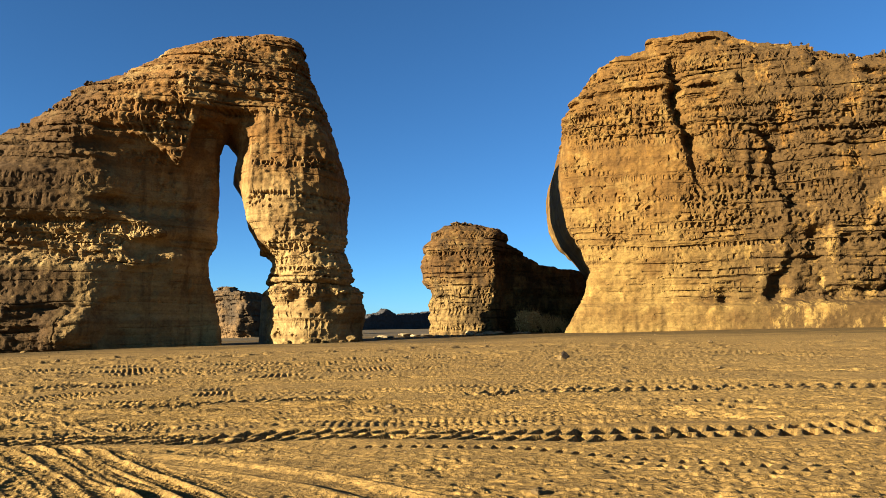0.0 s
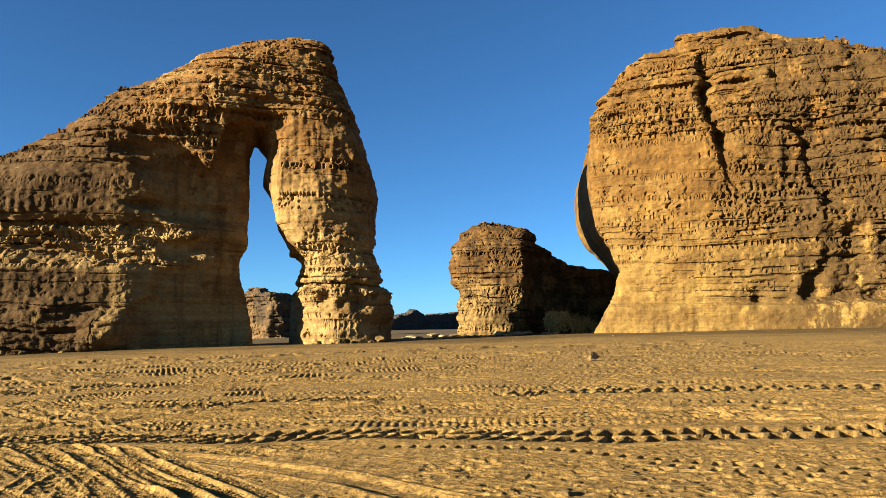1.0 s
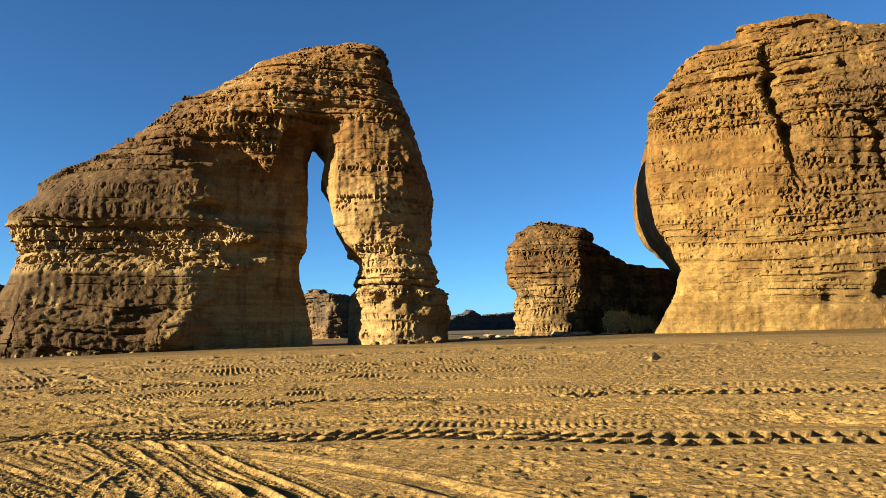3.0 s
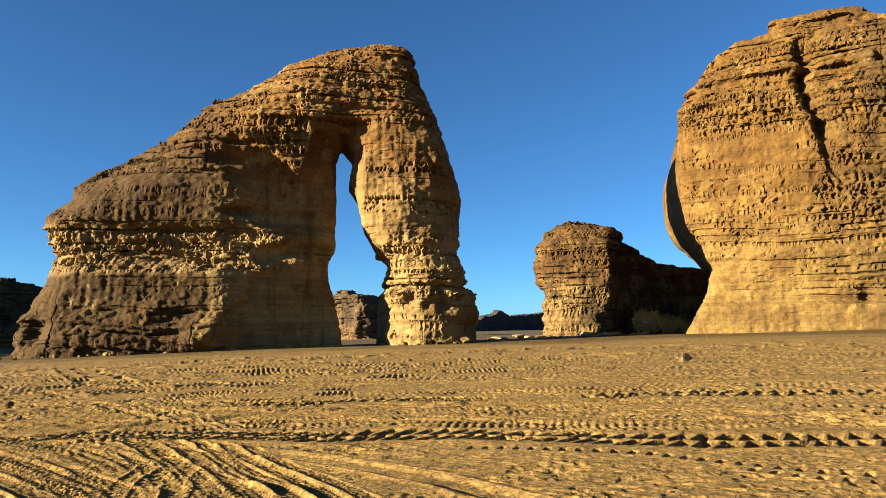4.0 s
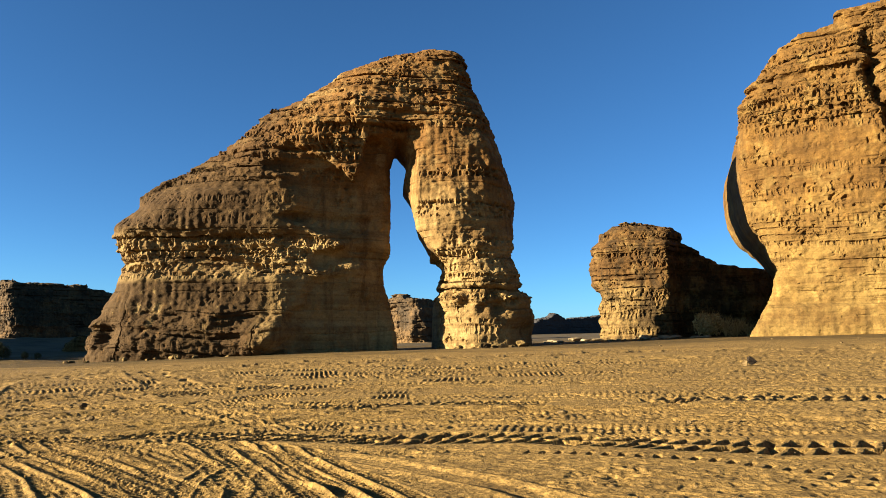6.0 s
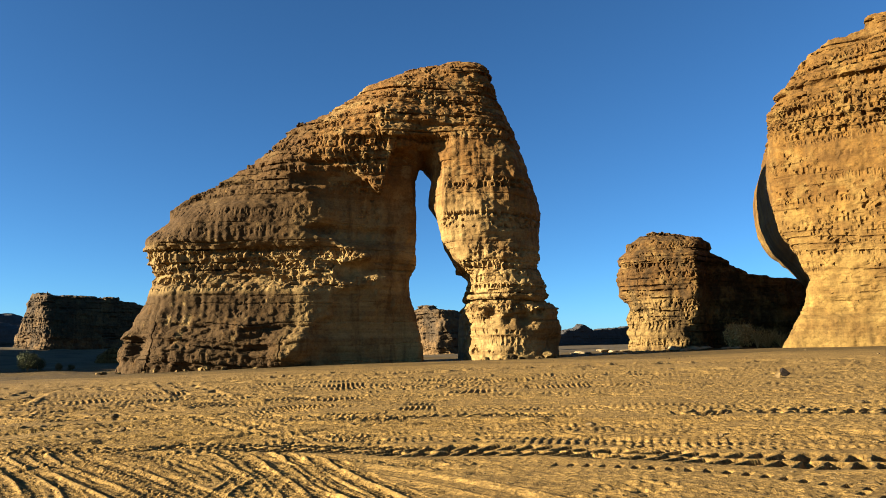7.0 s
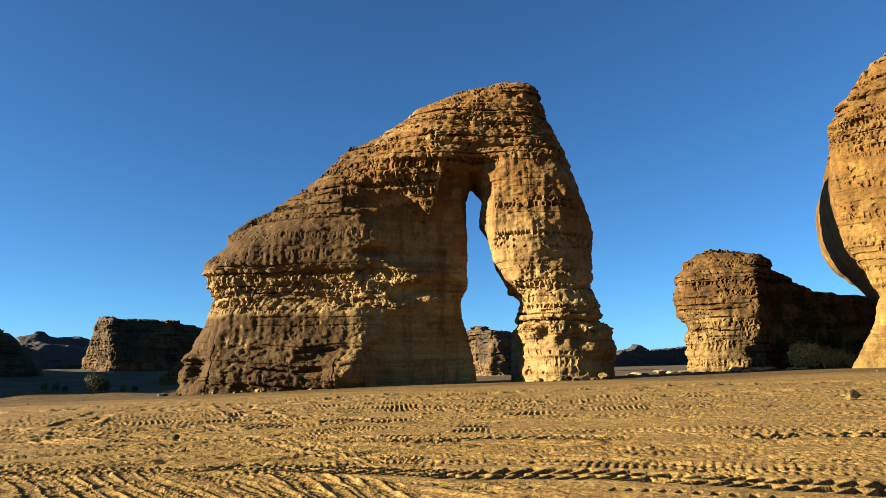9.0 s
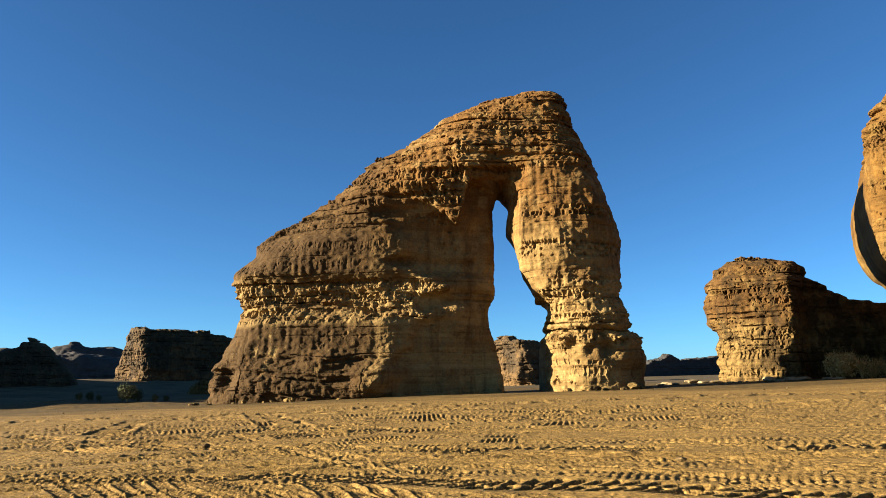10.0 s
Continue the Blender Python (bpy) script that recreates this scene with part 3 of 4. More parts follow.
def comb(s, bed, up, wide, seed):
    """A row of upright slots in a bed, parted by thin ribs."""
    c = s / wide + 7.3 * np.mod(bed * 0.618, 1.0)
    k = np.floor(c)
    f, n = c - k, k.astype(np.int64) + 5000
    r = [hashed(n, bed, 0 * bed, seed + i) for i in range(5)]
    half, mid = 0.30 + 0.12 * r[0], 0.5 + 0.12 * r[1]
    low, high = 0.16 + 0.16 * r[2], 0.84 + 0.14 * r[3]
    slot = (1 - smooth(half - 0.10, half + 0.05, np.abs(f - mid))) * smooth(low - 0.12, low + 0.08, up) * (1 - smooth(high - 0.08, high + 0.06, up))
    return slot * (r[4] > -0.55) * (0.65 + 0.35 * r[2])


def weathering(x, y, z, s, zone, seed):
    """How far the face stands out at each place: undercut beds, jointed blocks, lumps."""
    ledge, pocket, flute, lump, block = zone
    zz = z + 0.8 * vnoise(x / 16, y / 16, z / 16, seed) + 0.2 * vnoise(x / 4, y / 4, z / 4, seed + 1)
    out = 0
    for n, (thin, thick, amp) in enumerate(((2.0, 5.5, 1.25), (0.55, 1.6, 0.75))):
        edges, rnd = bed_edges(seed + 10 + n, thin, thick)
        bed, up = bed_at(zz, edges)
        nose = smooth(0.0, 0.2, up) - 0.55 * smooth(0.5, 1.0, up)
        there = smooth(-0.45, 0.25, vnoise(s / (13 - 6 * n), bed * 3.1, 0 * s, seed + 2 + n))
        out = out + amp * ledge * there * (0.9 * (rnd[bed, 0] - 0.5) + 0.8 * nose - 0.45)
        wide = (3.2 - 1.6 * n) * (0.7 + 1.1 * rnd[bed, 1])
        c = s / wide + 9 * rnd[bed, 2] + 0.10 * vnoise(s / 1.2, z / 0.8, 0 * s, seed + 4)
        k = np.floor(c)
        gap = np.minimum(c - k, 1 - c + k) * wide
        out = out + block * ((0.5 - 0.2 * n) * hashed(k.astype(np.int64) + 5000, bed, 0 * bed, seed + 5 + n) - (0.5 - 0.2 * n) * np.exp(-(gap / 0.2) ** 2))
    out = out + 0.22 * flute * vnoise(x / 1.7, y / 1.7, z / 11, seed + 6)
    return out + lump * (0.9 * vnoise(x / 8, y / 8, z / 7, seed + 7) + 0.40 * vnoise(x / 3.0, y / 3.0, z / 2.2, seed + 8) + 0.14 * vnoise(x / 1.3, y / 1.3, z / 0.9, seed + 9))


def fine_weathering(x, y, z, s, zone, seed):
    """The small forms: thin beds, joints, rows of slots, hollows."""
    ledge, pocket, flute, lump, block = zone
    zz = z + 0.8 * vnoise(x / 16, y / 16, z / 16, seed) + 0.2 * vnoise(x / 4, y / 4, z / 4, seed + 1)
    out = 0.14 * flute * vnoise(x / 0.6, y / 0.6, z / 6, seed + 25) + (0.09 + 0.10 * lump) * vnoise(x / 0.8, y / 0.8, z / 0.6, seed + 21) + 0.03 * vnoise(x / 0.36, y / 0.36, z / 0.3, seed + 22)
    edges, rnd = bed_edges(seed + 23, 0.22, 0.75)
    bed, up = bed_at(zz, edges)
    shown = smooth(-0.3, 0.4, vnoise(s / 6, bed * 2.7, 0 * s, seed + 24))
    out = out + (0.03 + 0.20 * ledge) * shown * (rnd[bed, 0] - 0.5 + 0.5 * smooth(0, 0.3, up) - 0.4)
    flake = smooth(-0.05, 0.05, vnoise(x / 1.7, y / 1.7, zz / 0.7, seed + 70)) + 0.6 * smooth(-0.05, 0.05, vnoise(x / 0.9, y / 0.9, zz / 0.5, seed + 71)) - 0.8
    out = out + 0.11 * flake * np.clip(block + lump, 0, 1)
    # open joints between beds, here and there
    edges, rnd = bed_edges(seed + 40, 1.0, 3.6)
    bed, up = bed_at(zz, edges)
    gap = np.minimum(zz - edges[bed - 1], edges[bed] - zz)
    wide = 0.10 + 0.12 * vnoise(s / 2.5, bed * 1.9, 0 * s, seed + 45)
    out = out - 0.95 * (1 - smooth(0.5 * np.abs(wide), 0.07 + np.abs(wide), gap)) * smooth(-0.05, 0.3, vnoise(s / 7, bed * 4.3, 0 * s, seed + 41)) * np.clip(1.2 * ledge, 0.15, 1)
    split = np.abs(vnoise(x / 5 + 0.10 * vnoise(x, y, z / 1.5, seed + 44), y / 5, z / 40, seed + 42))
    out = out - 0.30 * (1 - smooth(0.0, 0.035, split)) * smooth(0.0, 0.35, vnoise(x / 9, y / 9, z / 6, seed + 43)) * np.clip(4 * block, 0.15, 1)
    # rows of slots, then round hollows, then a few single holes
    edges, rnd = bed_edges(seed + 12, 0.9, 2.3)
    bed, up = bed_at(zz, edges)
    row = np.clip(pocket, 0, 1) * smooth(0.25, 0.45, rnd[bed, 0] + 0.35 * vnoise(s / 6, bed * 5.1, 0 * s, seed + 5) - 0.45 + 0.35 * np.clip(pocket, 0, 1.3))
    wob = s + 0.25 * vnoise(x / 0.9, y / 0.9, z / 0.9, seed + 60)
    out = out - 1.1 * row * np.maximum(comb(wob, bed, up, 0.95, seed + 61), 0.7 * comb(wob, bed, up, 0.52, seed + 66) * (rnd[bed, 1] > 0.5))
    m = np.flatnonzero(pocket > 0.05)
    wx, wy, wz = (q[m] + 0.45 * vnoise(x[m] / 0.9, y[m] / 0.9, z[m] / 0.9, seed + 80 + i) for i, q in enumerate((x, y, zz)))
    some = np.clip(pocket[m], 0, 1.3) * smooth(0.05, 0.35, vnoise(x[m] / 3.2, y[m] / 3.2, z[m] / 2.0, seed + 33) + 0.45 * (pocket[m] - 0.8))
    hollow = np.zeros(len(x))
    hollow[m] = some * (0.9 * pits(wx / 1.25, wy / 1.25, wz / 1.1, seed + 30, 0.5) + 0.45 * pits(wx / 0.55, wy / 0.55, wz / 0.7, seed + 35, 0.6))
    hollow[m] = np.maximum(hollow[m], 0.4 * np.clip(3 * pocket[m], 0, 1) * smooth(0.1, 0.4, vnoise(s[m] / 9, wz / 1.3, 0 * wz, seed + 91)) * pits(wx / 0.6, wy / 0.6, wz / 0.8, seed + 90, 0.25))
    return out - hollow


def rock(name, material, foot, along, outline, shape, zones, box, step, seed, size=1.0, split_from=None, lean=None, pieces=None):
    """A rock from its outline in the u, z plane through foot. shape gives the thickness in front and behind and the edge radius,
    zones the strength of ledges, hollows, flutes and lumps. Past split_from (towards the front) the face is finer."""
    du = np.array(along) / np.hypot(*along)
    dv = np.array([du[1], -du[0]])
    (u0, u1), (v0, v1), (z0, z1) = box
    u, v, z = (np.arange(a, b, step) for a, b in box)
    U2, Z2 = np.meshgrid(u, z, indexing="ij")
    d2 = polygon_distance(U2, Z2, outline)
    front, behind, r = shape(U2, Z2)
    V = v[None, :, None]
    half = np.where(V > 0, front[:, None, :], behind[:, None, :])
    field = rounded_slab(d2[:, None, :], V, half, r[:, None, :]).astype(np.float32)
    band = np.argwhere(np.abs(field) < 3.0 * size)
    lu, lv, lz = u[band[:, 0]], v[band[:, 1]], z[band[:, 2]]
    wx, wy = lu * du[0] + lv * dv[0], lu * du[1] + lv * dv[1]
    zone = [np.broadcast_to(a, lu.shape) for a in zones(lu, lz)]
    field[tuple(band.T)] -= size * weathering(wx / size, wy / size, lz / size, (lu + 0.7 * lv) / size, zone, seed).astype(np.float32)
    verts, quads = surface_net(field, (u0, v0, z0), step)
    quads = main_body(quads, len(verts))
    rest = None
    if split_from is not None:
        chosen = verts[quads, 1].mean(axis=1) > split_from
        rest, quads = quads[~chosen], quads[chosen]
        old = len(verts)
        verts, quads = split_quads(verts, quads)
    local = verts.copy()
    if lean is not None:
        verts = lean(verts)
    # u, v, z is left-handed against x, y, z
    verts = np.column_stack([verts[:, :1] * du + verts[:, 1:2] * dv, verts[:, 2]])
    quads = quads[:, ::-1]
    if rest is not None:
        rest = rest[:, ::-1]
        n = normals_of(verts, quads)
        zone = [np.broadcast_to(a, verts[:, 0].shape) for a in zones(local[:, 0], local[:, 2])]
        push = size * fine_weathering(verts[:, 0] / size, verts[:, 1] / size, verts[:, 2] / size, (local[:, 0] + 0.7 * local[:, 1]) / size, zone, seed)
        # the seam to the coarse side stays put
        seam = np.zeros(len(verts), bool)
        seam[np.unique(rest)] = True
        push = push * ~seam * smooth(split_from, split_from + 1.0, local[:, 1])
        verts = verts + n * push[:, None]
        quads = np.vstack([quads, rest])
    if pieces is None:
        ob = new(name, mesh_from(name, verts, quads, material, False))
        ob.location = (foot[0], foot[1], 0)
        return ob
    # cut along the joints into the parts that the eye picks out
    ob = new(name)
    ob.location = (foot[0], foot[1], 0)
    centre = local[quads].mean(axis=1)
    kind = pieces[0](centre[:, 0], centre[:, 2])
    for i, part_name in enumerate(pieces[1]):
        q = quads[kind == i]
        used, back = np.unique(q, return_inverse=True)
        child = new(part_name, mesh_from(part_name, verts[used], back.reshape(-1, 4), material, False))
        child.parent = ob
    return ob


def bump(u, z, cu, cz, su, sz, height):
    return height * np.exp(-((u - cu) / su) ** 2 - ((z - cz) / sz) ** 2)


# the arch: a sloping back, a tall brow and a standing leg, with a slot between
REAR = [(-62.6, -8.0), (-61.7, -2.3), (-60.8, 2.3), (-57.5, 8.7), (-57.0, 13.5), (-58.5, 16.6), (-58.5, 18.6), (-55.1, 21.6), (-55.2, 23.3)]
BACK = [(-49.0, 27.4), (-45.2, 30.2), (-41.4, 32.8), (-37.5, 36.8), (-31.6, 40.5), (-28.0, 42.5), (-25.0, 44.6), (-21.4, 47.3), (-16.3, 49.8), (-11.1, 51.3), (-7.1, 51.7)]
LEG_OUTER = [(-3.0, 50.9), (-1.2, 48.6), (1.0, 41.7), (2.8, 37.7), (4.8, 32.3), (6.6, 27.1), (8.0, 24.2), (6.9, 18.0), (5.7, 14.1), (6.0, 10.2), (7.4, 7.3), (9.2, 4.0), (8.8, 1.5), (8.6, -8.0)]
LEG_INNER = [(-6.3, -8.0), (-6.1, 1.0), (-5.6, 3.6), (-6.5, 6.4), (-6.4, 8.3), (-6.6, 12.7), (-9.0, 14.7), (-11.4, 18.1), (-12.4, 22.1), (-13.2, 26.1), (-13.0, 30.4)]
SLOT = [(-13.4, 33.4), (-14.7, 29.4), (-14.7, 22.0), (-15.1, 14.2), (-15.9, 12.0), (-15.7, 9.4), (-14.8, 5.6), (-14.0, 0.8), (-13.3, -8.0)]


def alcove(u, z):
    """Below 1 in the round-headed hollow beside and over the slot."""
    wide = np.where(u < -14.6, 6.0, 3.6)
    return np.hypot((u + 14.6) / wide, np.maximum(z - 29.2, 0) / 5.4) + 0.05 * vnoise(u / 1.5, z / 2.5, 0 * u, 224)


def ragged(u, z):
    return u + 2.6 * vnoise(z / 3.2, 0 * z, 0 * z, 221) + 1.3 * vnoise(z / 1.1, 0 * z, 0 * z, 222) + 1.5 * vnoise(u / 3, z / 2, 0 * u, 223)


def recess_edge(u, z):
    """How far the rough beds reach over the smooth recess."""
    return (7.5 * span(11, 17.5, z, 1.2) + 3.5 * span(5.5, 11, z, 1.5)) * (1 + 0.5 * vnoise(u / 3, z / 1.5, 0 * u, 227))


def arch_shape(u, z):
    body = 1 - smooth(-20, -12, u)
    ur = ragged(u, z)
    rise = np.interp(u, [p[0] for p in REAR[-2:] + BACK], [p[1] for p in REAR[-2:] + BACK]) - z
    behind = 9.5 - 0.06 * z + 4.5 * smooth(-7, -2, u)
    front = 8.4 - 0.055 * z - 0.010 * np.maximum(z - 35, 0) ** 2 * smooth(-22, -12, u)
    # the flank swings forward towards the recess, and the shoulder leans back under the sloping crest
    front = front - 0.10 * np.maximum(-33 - u, 0) - 0.055 * np.clip(10 - rise, 0, 12) ** 2 * (1 - smooth(-24, -12, u)) * smooth(16, 24, z)
    front = front + bump(u - 5.0 * (1 - smooth(2, 22, z)), z, -3.5, 20, 9.5, 24, 4.2) + bump(u, z, -20, 37.5, 9, 5, 1.6)
    front = front + bump(u, z, -48, 0, 14, 4, 2.5) + bump(u, z, -57.6, 1.5, 1.6, 1.8, -3.0) + bump(u - 0.6 * z, z, -35.5, 1.2, 3.2, 2.4, 2.4) + bump(u - 0.8 * z, z, -46, 4.0, 3.0, 1.3, 1.2)
    front = front + 0.5 * span(-22, -10, u, 1.5) * smooth(34.4, 36.4, z) * (1 - smooth(38, 47, z)) + body * (0.7 * span(17.5, 24, z, 0.6) - 0.9 * span(11, 17, z, 0.7) + 0.6 * span(4.5, 10.5, z, 0.8)) * (1 - smooth(-36, -28, ur))
    # hollows and the undercut at the leg's foot
    for cu, cz, size in ((-3.8, 6.0, 1.0), (-1.2, 5.2, 0.7), (1.4, 5.6, 1.2), (4.2, 6.4, 0.8)):
        front = front + bump(u, z, cu, cz, size, 0.9 * size, -1.5 * size)
    front = front + bump(u, z, 6.4, 1.5, 2.6, 2.0, -2.2) - 0.05 * np.maximum(u + 0.5 + 0.5 * vnoise(u / 2, z / 7, 0 * u, 228), 0) ** 2 * span(14, 46, z, 4)
    # the smooth shaded recess and the round-headed hollow
    line = 32.0 - 0.55 * np.maximum(u + 31, 0) + 9 * smooth(-21.5, -18.5, u) + 0.7 * vnoise(u / 1.6, z / 4, 0 * u, 226)
    turn = np.clip(ur + 33 - recess_edge(u, z), 0, 15)
    front = front - (0.6 * smooth(0, 3.0, turn) + 0.24 * turn) * (1 - 0.45 * smooth(24, 30, z)) * (1 - smooth(line - 0.6, line + 0.4, z)) * (1 - smooth(-18, -12, u))
    hood = alcove(u, z)
    front = front - np.clip(1.2 + 0.12 * (u + 20), 0, 1.9) * (1 - smooth(0.9 - 0.6 * (1 - smooth(26, 32, z)), 1.0, hood)) * smooth(20, 28, z)
    front = np.maximum(front, 0.8)
    r = 4.5 - 2.0 * span(-14, -7, u, 2.0) * (1 - smooth(30, 36, z)) + 0.5 * smooth(-5, 2, u) + 1.5 * smooth(25, 45, z)
    return front, behind, np.minimum(r, np.minimum(front, behind) - 0.3)


def arch_lean(p):
    """The slot runs back slantwise."""
    q = p.copy()
    q[:, 0] += 0.21 * np.maximum(9 - p[:, 1], 0) * smooth(-14.0, -12.5, p[:, 0]) * (1 - smooth(-10, 2, p[:, 0])) * smooth(3, 12, p[:, 2]) * (1 - smooth(30, 35, p[:, 2]))
    return q


def arch_zones(u, z):
    ur = ragged(u, z)
    bare = span(-32, -11, ur - recess_edge(u, z) * (1 - smooth(-22, -16, ur)), 2) * (1 - smooth(26, 33, z))
    leg = smooth(-13, -10, u)
    band = span(10.5, 17, z, 0.8) * (1 - leg) + span(6, 17, z, 1) * leg
    upper = smooth(24, 28, z) * (1 - leg) + smooth(33, 38, z) * leg
    crest = smooth(40, 44, z)
    curtain = bump(u, z, -23, 30, 5, 5, 1.0)
    panel = (span(17.5, 24, z, 0.8) + span(4.5, 10.5, z, 0.8)) * (1 - leg)
    shaft = leg * span(18, 36, z, 2)
    slabs = (1 - smooth(3.5, 6, z)) * (1 - smooth(-34, -28, u))
    plain = 1 - 0.85 * (1 - smooth(0.92, 1.05, alcove(u, z))) * smooth(16, 24, z) * (1 - smooth(-11, -8, u))
    ledge = (0.22 + 0.75 * band + 0.6 * upper - 0.2 * panel + 0.4 * slabs) * (1 - 0.8 * bare) * (1 - 0.5 * shaft)
    comb_top = smooth(34, 38, z) * smooth(-30, -24, u)
    pocket = (0.35 * band + 0.35 * upper + 0.4 * comb_top) * (1 - 0.95 * bare) + 0.8 * curtain + 0.5 * leg * (span(20.0, 22.5, z, 0.3) + span(26.5, 28.5, z, 0.3)) + 0.04 * shaft + 0.3 * leg * (1 - smooth(4, 8, z)) + 0.10 * panel
    flute = 0.25 + 0.7 * shaft + 0.5 * panel + 0.3 * bare
    lump = (0.32 - 0.2 * panel + 0.3 * upper - 0.12 * slabs + 0.2 * leg) * (1 - 0.7 * bare)
    block = (0.9 * band + 0.22 * upper - 0.15 * crest + 0.40 * slabs) * (1 - 0.9 * bare) * (1 - 0.5 * leg)
    return ledge * plain, pocket * plain, flute * plain, lump * plain, block * plain


def arch_pieces(u, z):
    """0 the sloping body, 1 the standing leg, 2 the brow that joins them."""
    return np.where(z > 35 + 0.15 * u, np.where(u > -30, 2, 0), np.where(u > -13.0, 1, 0))


arch = rock("rock_arch", rock_arch, (-24, 118.6), (0.90, 0.436), REAR + BACK + LEG_OUTER + LEG_INNER + SLOT, arch_shape, arch_zones, ((-70, 16), (-18, 17), (-5, 57)), 0.30, 31, split_from=-2.0, lean=arch_lean, pieces=(arch_pieces, ("body", "leg", "brow")))
tagged(arch, "tall weathered sandstone arch with a sloping back and one standing leg", "rock formation")

# the massif
MASSIF = [(0.6, -8.0), (0.6, 0.1), (4.2, 6.9), (5.8, 11.9), (3.6, 17.1), (1.5, 20.5), (0.6, 25.2), (0.2, 32.2), (0.8, 38.0), (1.1, 44.0), (5.3, 50.8), (8.2, 54.1), (11.6, 55.6), (17.7, 57.0), (18.1, 59.1), (22.7, 59.5), (30.6, 58.9), (39.2, 56.2), (46.1, 55.2), (53.7, 52.1), (66, 52.5), (80, 44), (84, 20), (86, -8.0)]


def massif_shape(u, z):
    front = 6.0 + bump(u, z, 18, 25, 16, 20, 2.0) - 0.010 * np.maximum(z - 34, 0) ** 2
    rag = 1.0 * vnoise(z / 2.5, 0 * z, 0 * z, 211) + 0.5 * vnoise(z / 0.9, 0 * z, 0 * z, 212)
    buttress = smooth(28, 36, u) * (1.3 * vnoise(u / 4.5, z / 16, 0 * u, 213) + 0.5 * vnoise(u / 1.8, z / 8, 0 * u, 214))
    front = front + 1.2 * (1 - smooth(5.0, 6.0, z)) + buttress * smooth(5, 9, z)
    front = front - 2.3 * smooth(36.2, 37.6, u - 0.30 * np.minimum(z - 6, 12) + rag) * (1 - smooth(47, 54, u + 2 * vnoise(u / 2, z / 2, 0 * u, 215))) * smooth(5.6, 6.8, z) * (1 - smooth(12, 23, z + 3 * vnoise(u / 2.5, z / 2.5, 0 * u, 216)))
    front = front - 2.6 * span(57, 61, u + rag, 0.6) * span(8.0, 19, z, 1.0) - 2.4 * span(47, 75, u, 1.5) * span(6.0, 8.6, z, 0.6)
    front = front - 1.2 * span(41.5, 45.0, u + 0.15 * (z - 22) + rag, 0.7) * span(22, 41, z, 1.5)
    wig = 0.7 * vnoise(z / 4, 0 * z, 0 * z, 201) + 0.35 * vnoise(z / 1.5, 0 * z, 0 * z, 202)
    crack = np.interp(z, [20, 26, 32, 38, 46, 52, 56], [30, 27, 25.0, 23.8, 21.6, 22.3, 23]) + wig
    side = np.where(u > crack, 1.7, 0.7)
    front = front - 3.4 * np.exp(-((u - crack) / side) ** 2) * smooth(29, 37, z) * (1 - 0.5 * smooth(52, 57, z)) - 0.9 * np.exp(-((u - crack) / 0.6) ** 2) * smooth(20, 24, z) * smooth(-0.3, 0.4, vnoise(z / 3, 0 * z, 0 * z, 203))
    second = np.interp(z, [6, 12, 20, 35, 37, 42, 50], [36.5, 39.5, 40.8, 39.0, 37.5, 33.0, 33.5]) + 1.2 * wig
    side = np.where(u > second, 1.9, 0.8)
    front = front - 2.2 * np.exp(-((u - second) / side) ** 2) * span(18, 49, z, 2) * smooth(-0.5, 0.2, vnoise(z / 5, 0 * z, 0 * z, 206))
    front = front + bump(u, z, 29.5, 6.2, 1.2, 1.6, -1.8)
    behind = 36 - 0.15 * np.maximum(z - 20, 0)
    front = np.maximum(front, 1.0)
    return front, behind, np.minimum(2.2 + 5.0 * smooth(36, 56, z) + 0 * u, front + 3)


def massif_zones(u, z):
    left = 1 - smooth(19, 27, u + 2 * vnoise(u / 4, z / 4, 0 * u, 217))
    upper = smooth(37, 40, z + 0.08 * u + 1.5 * vnoise(u / 5, z / 5, 0 * u, 218))
    cap = smooth(53, 55.5, z)
    plain = left * (1 - upper)
    base = 1 - smooth(5.0, 6.2, z)
    rough = (1 - left) * span(19, 34, z, 2.5) * (1 - smooth(44, 52, u))
    foot_blocks = smooth(40, 44, u) * span(6, 19, z, 1.5)
    ledge = 0.13 + 0.80 * upper + 0.35 * (1 - left) * (1 - base) + 0.15 * span(6, 20, z, 2)
    pocket = 0.30 * plain * smooth(8, 12, z) + 0.30 * span(16, 19, z, 0.5) + 0.25 * span(23, 25, z, 0.5) + 0.62 * upper * (1 - 0.7 * cap) + (1 - left) * (1 - upper) * (0.40 * smooth(6, 10, z) + 0.40 * rough)
    flute = 0.45 * plain + 0.5 * (1 - left) * span(20, 36, z, 3) + 0 * u
    lump = 0.26 + 0.40 * upper + 0.6 * rough + 0.3 * (1 - left) * (1 - base) + 0.5 * foot_blocks
    block = 0.35 * upper * (1 - 0.5 * cap) + 0.5 * rough + 1.2 * foot_blocks + 0.08 + 0 * u
    return ledge * (1 - 0.6 * base), pocket * (1 - base), flute, lump, block * (1 - 0.7 * base)


def massif_lean(p):
    """The flank runs straight back from the corner."""
    q = p.copy()
    q[:, 0] += (0.07 + 0.13 * smooth(12, 27, p[:, 2])) * np.minimum(p[:, 1] - 1.0, 0) * (1 - smooth(0, 40, p[:, 0])) * (1 - smooth(34, 50, p[:, 2]))
    return q


def massif_pieces(u, z):
    return np.where(z < 5.6, 0, np.where(z < 38, 1, 2))


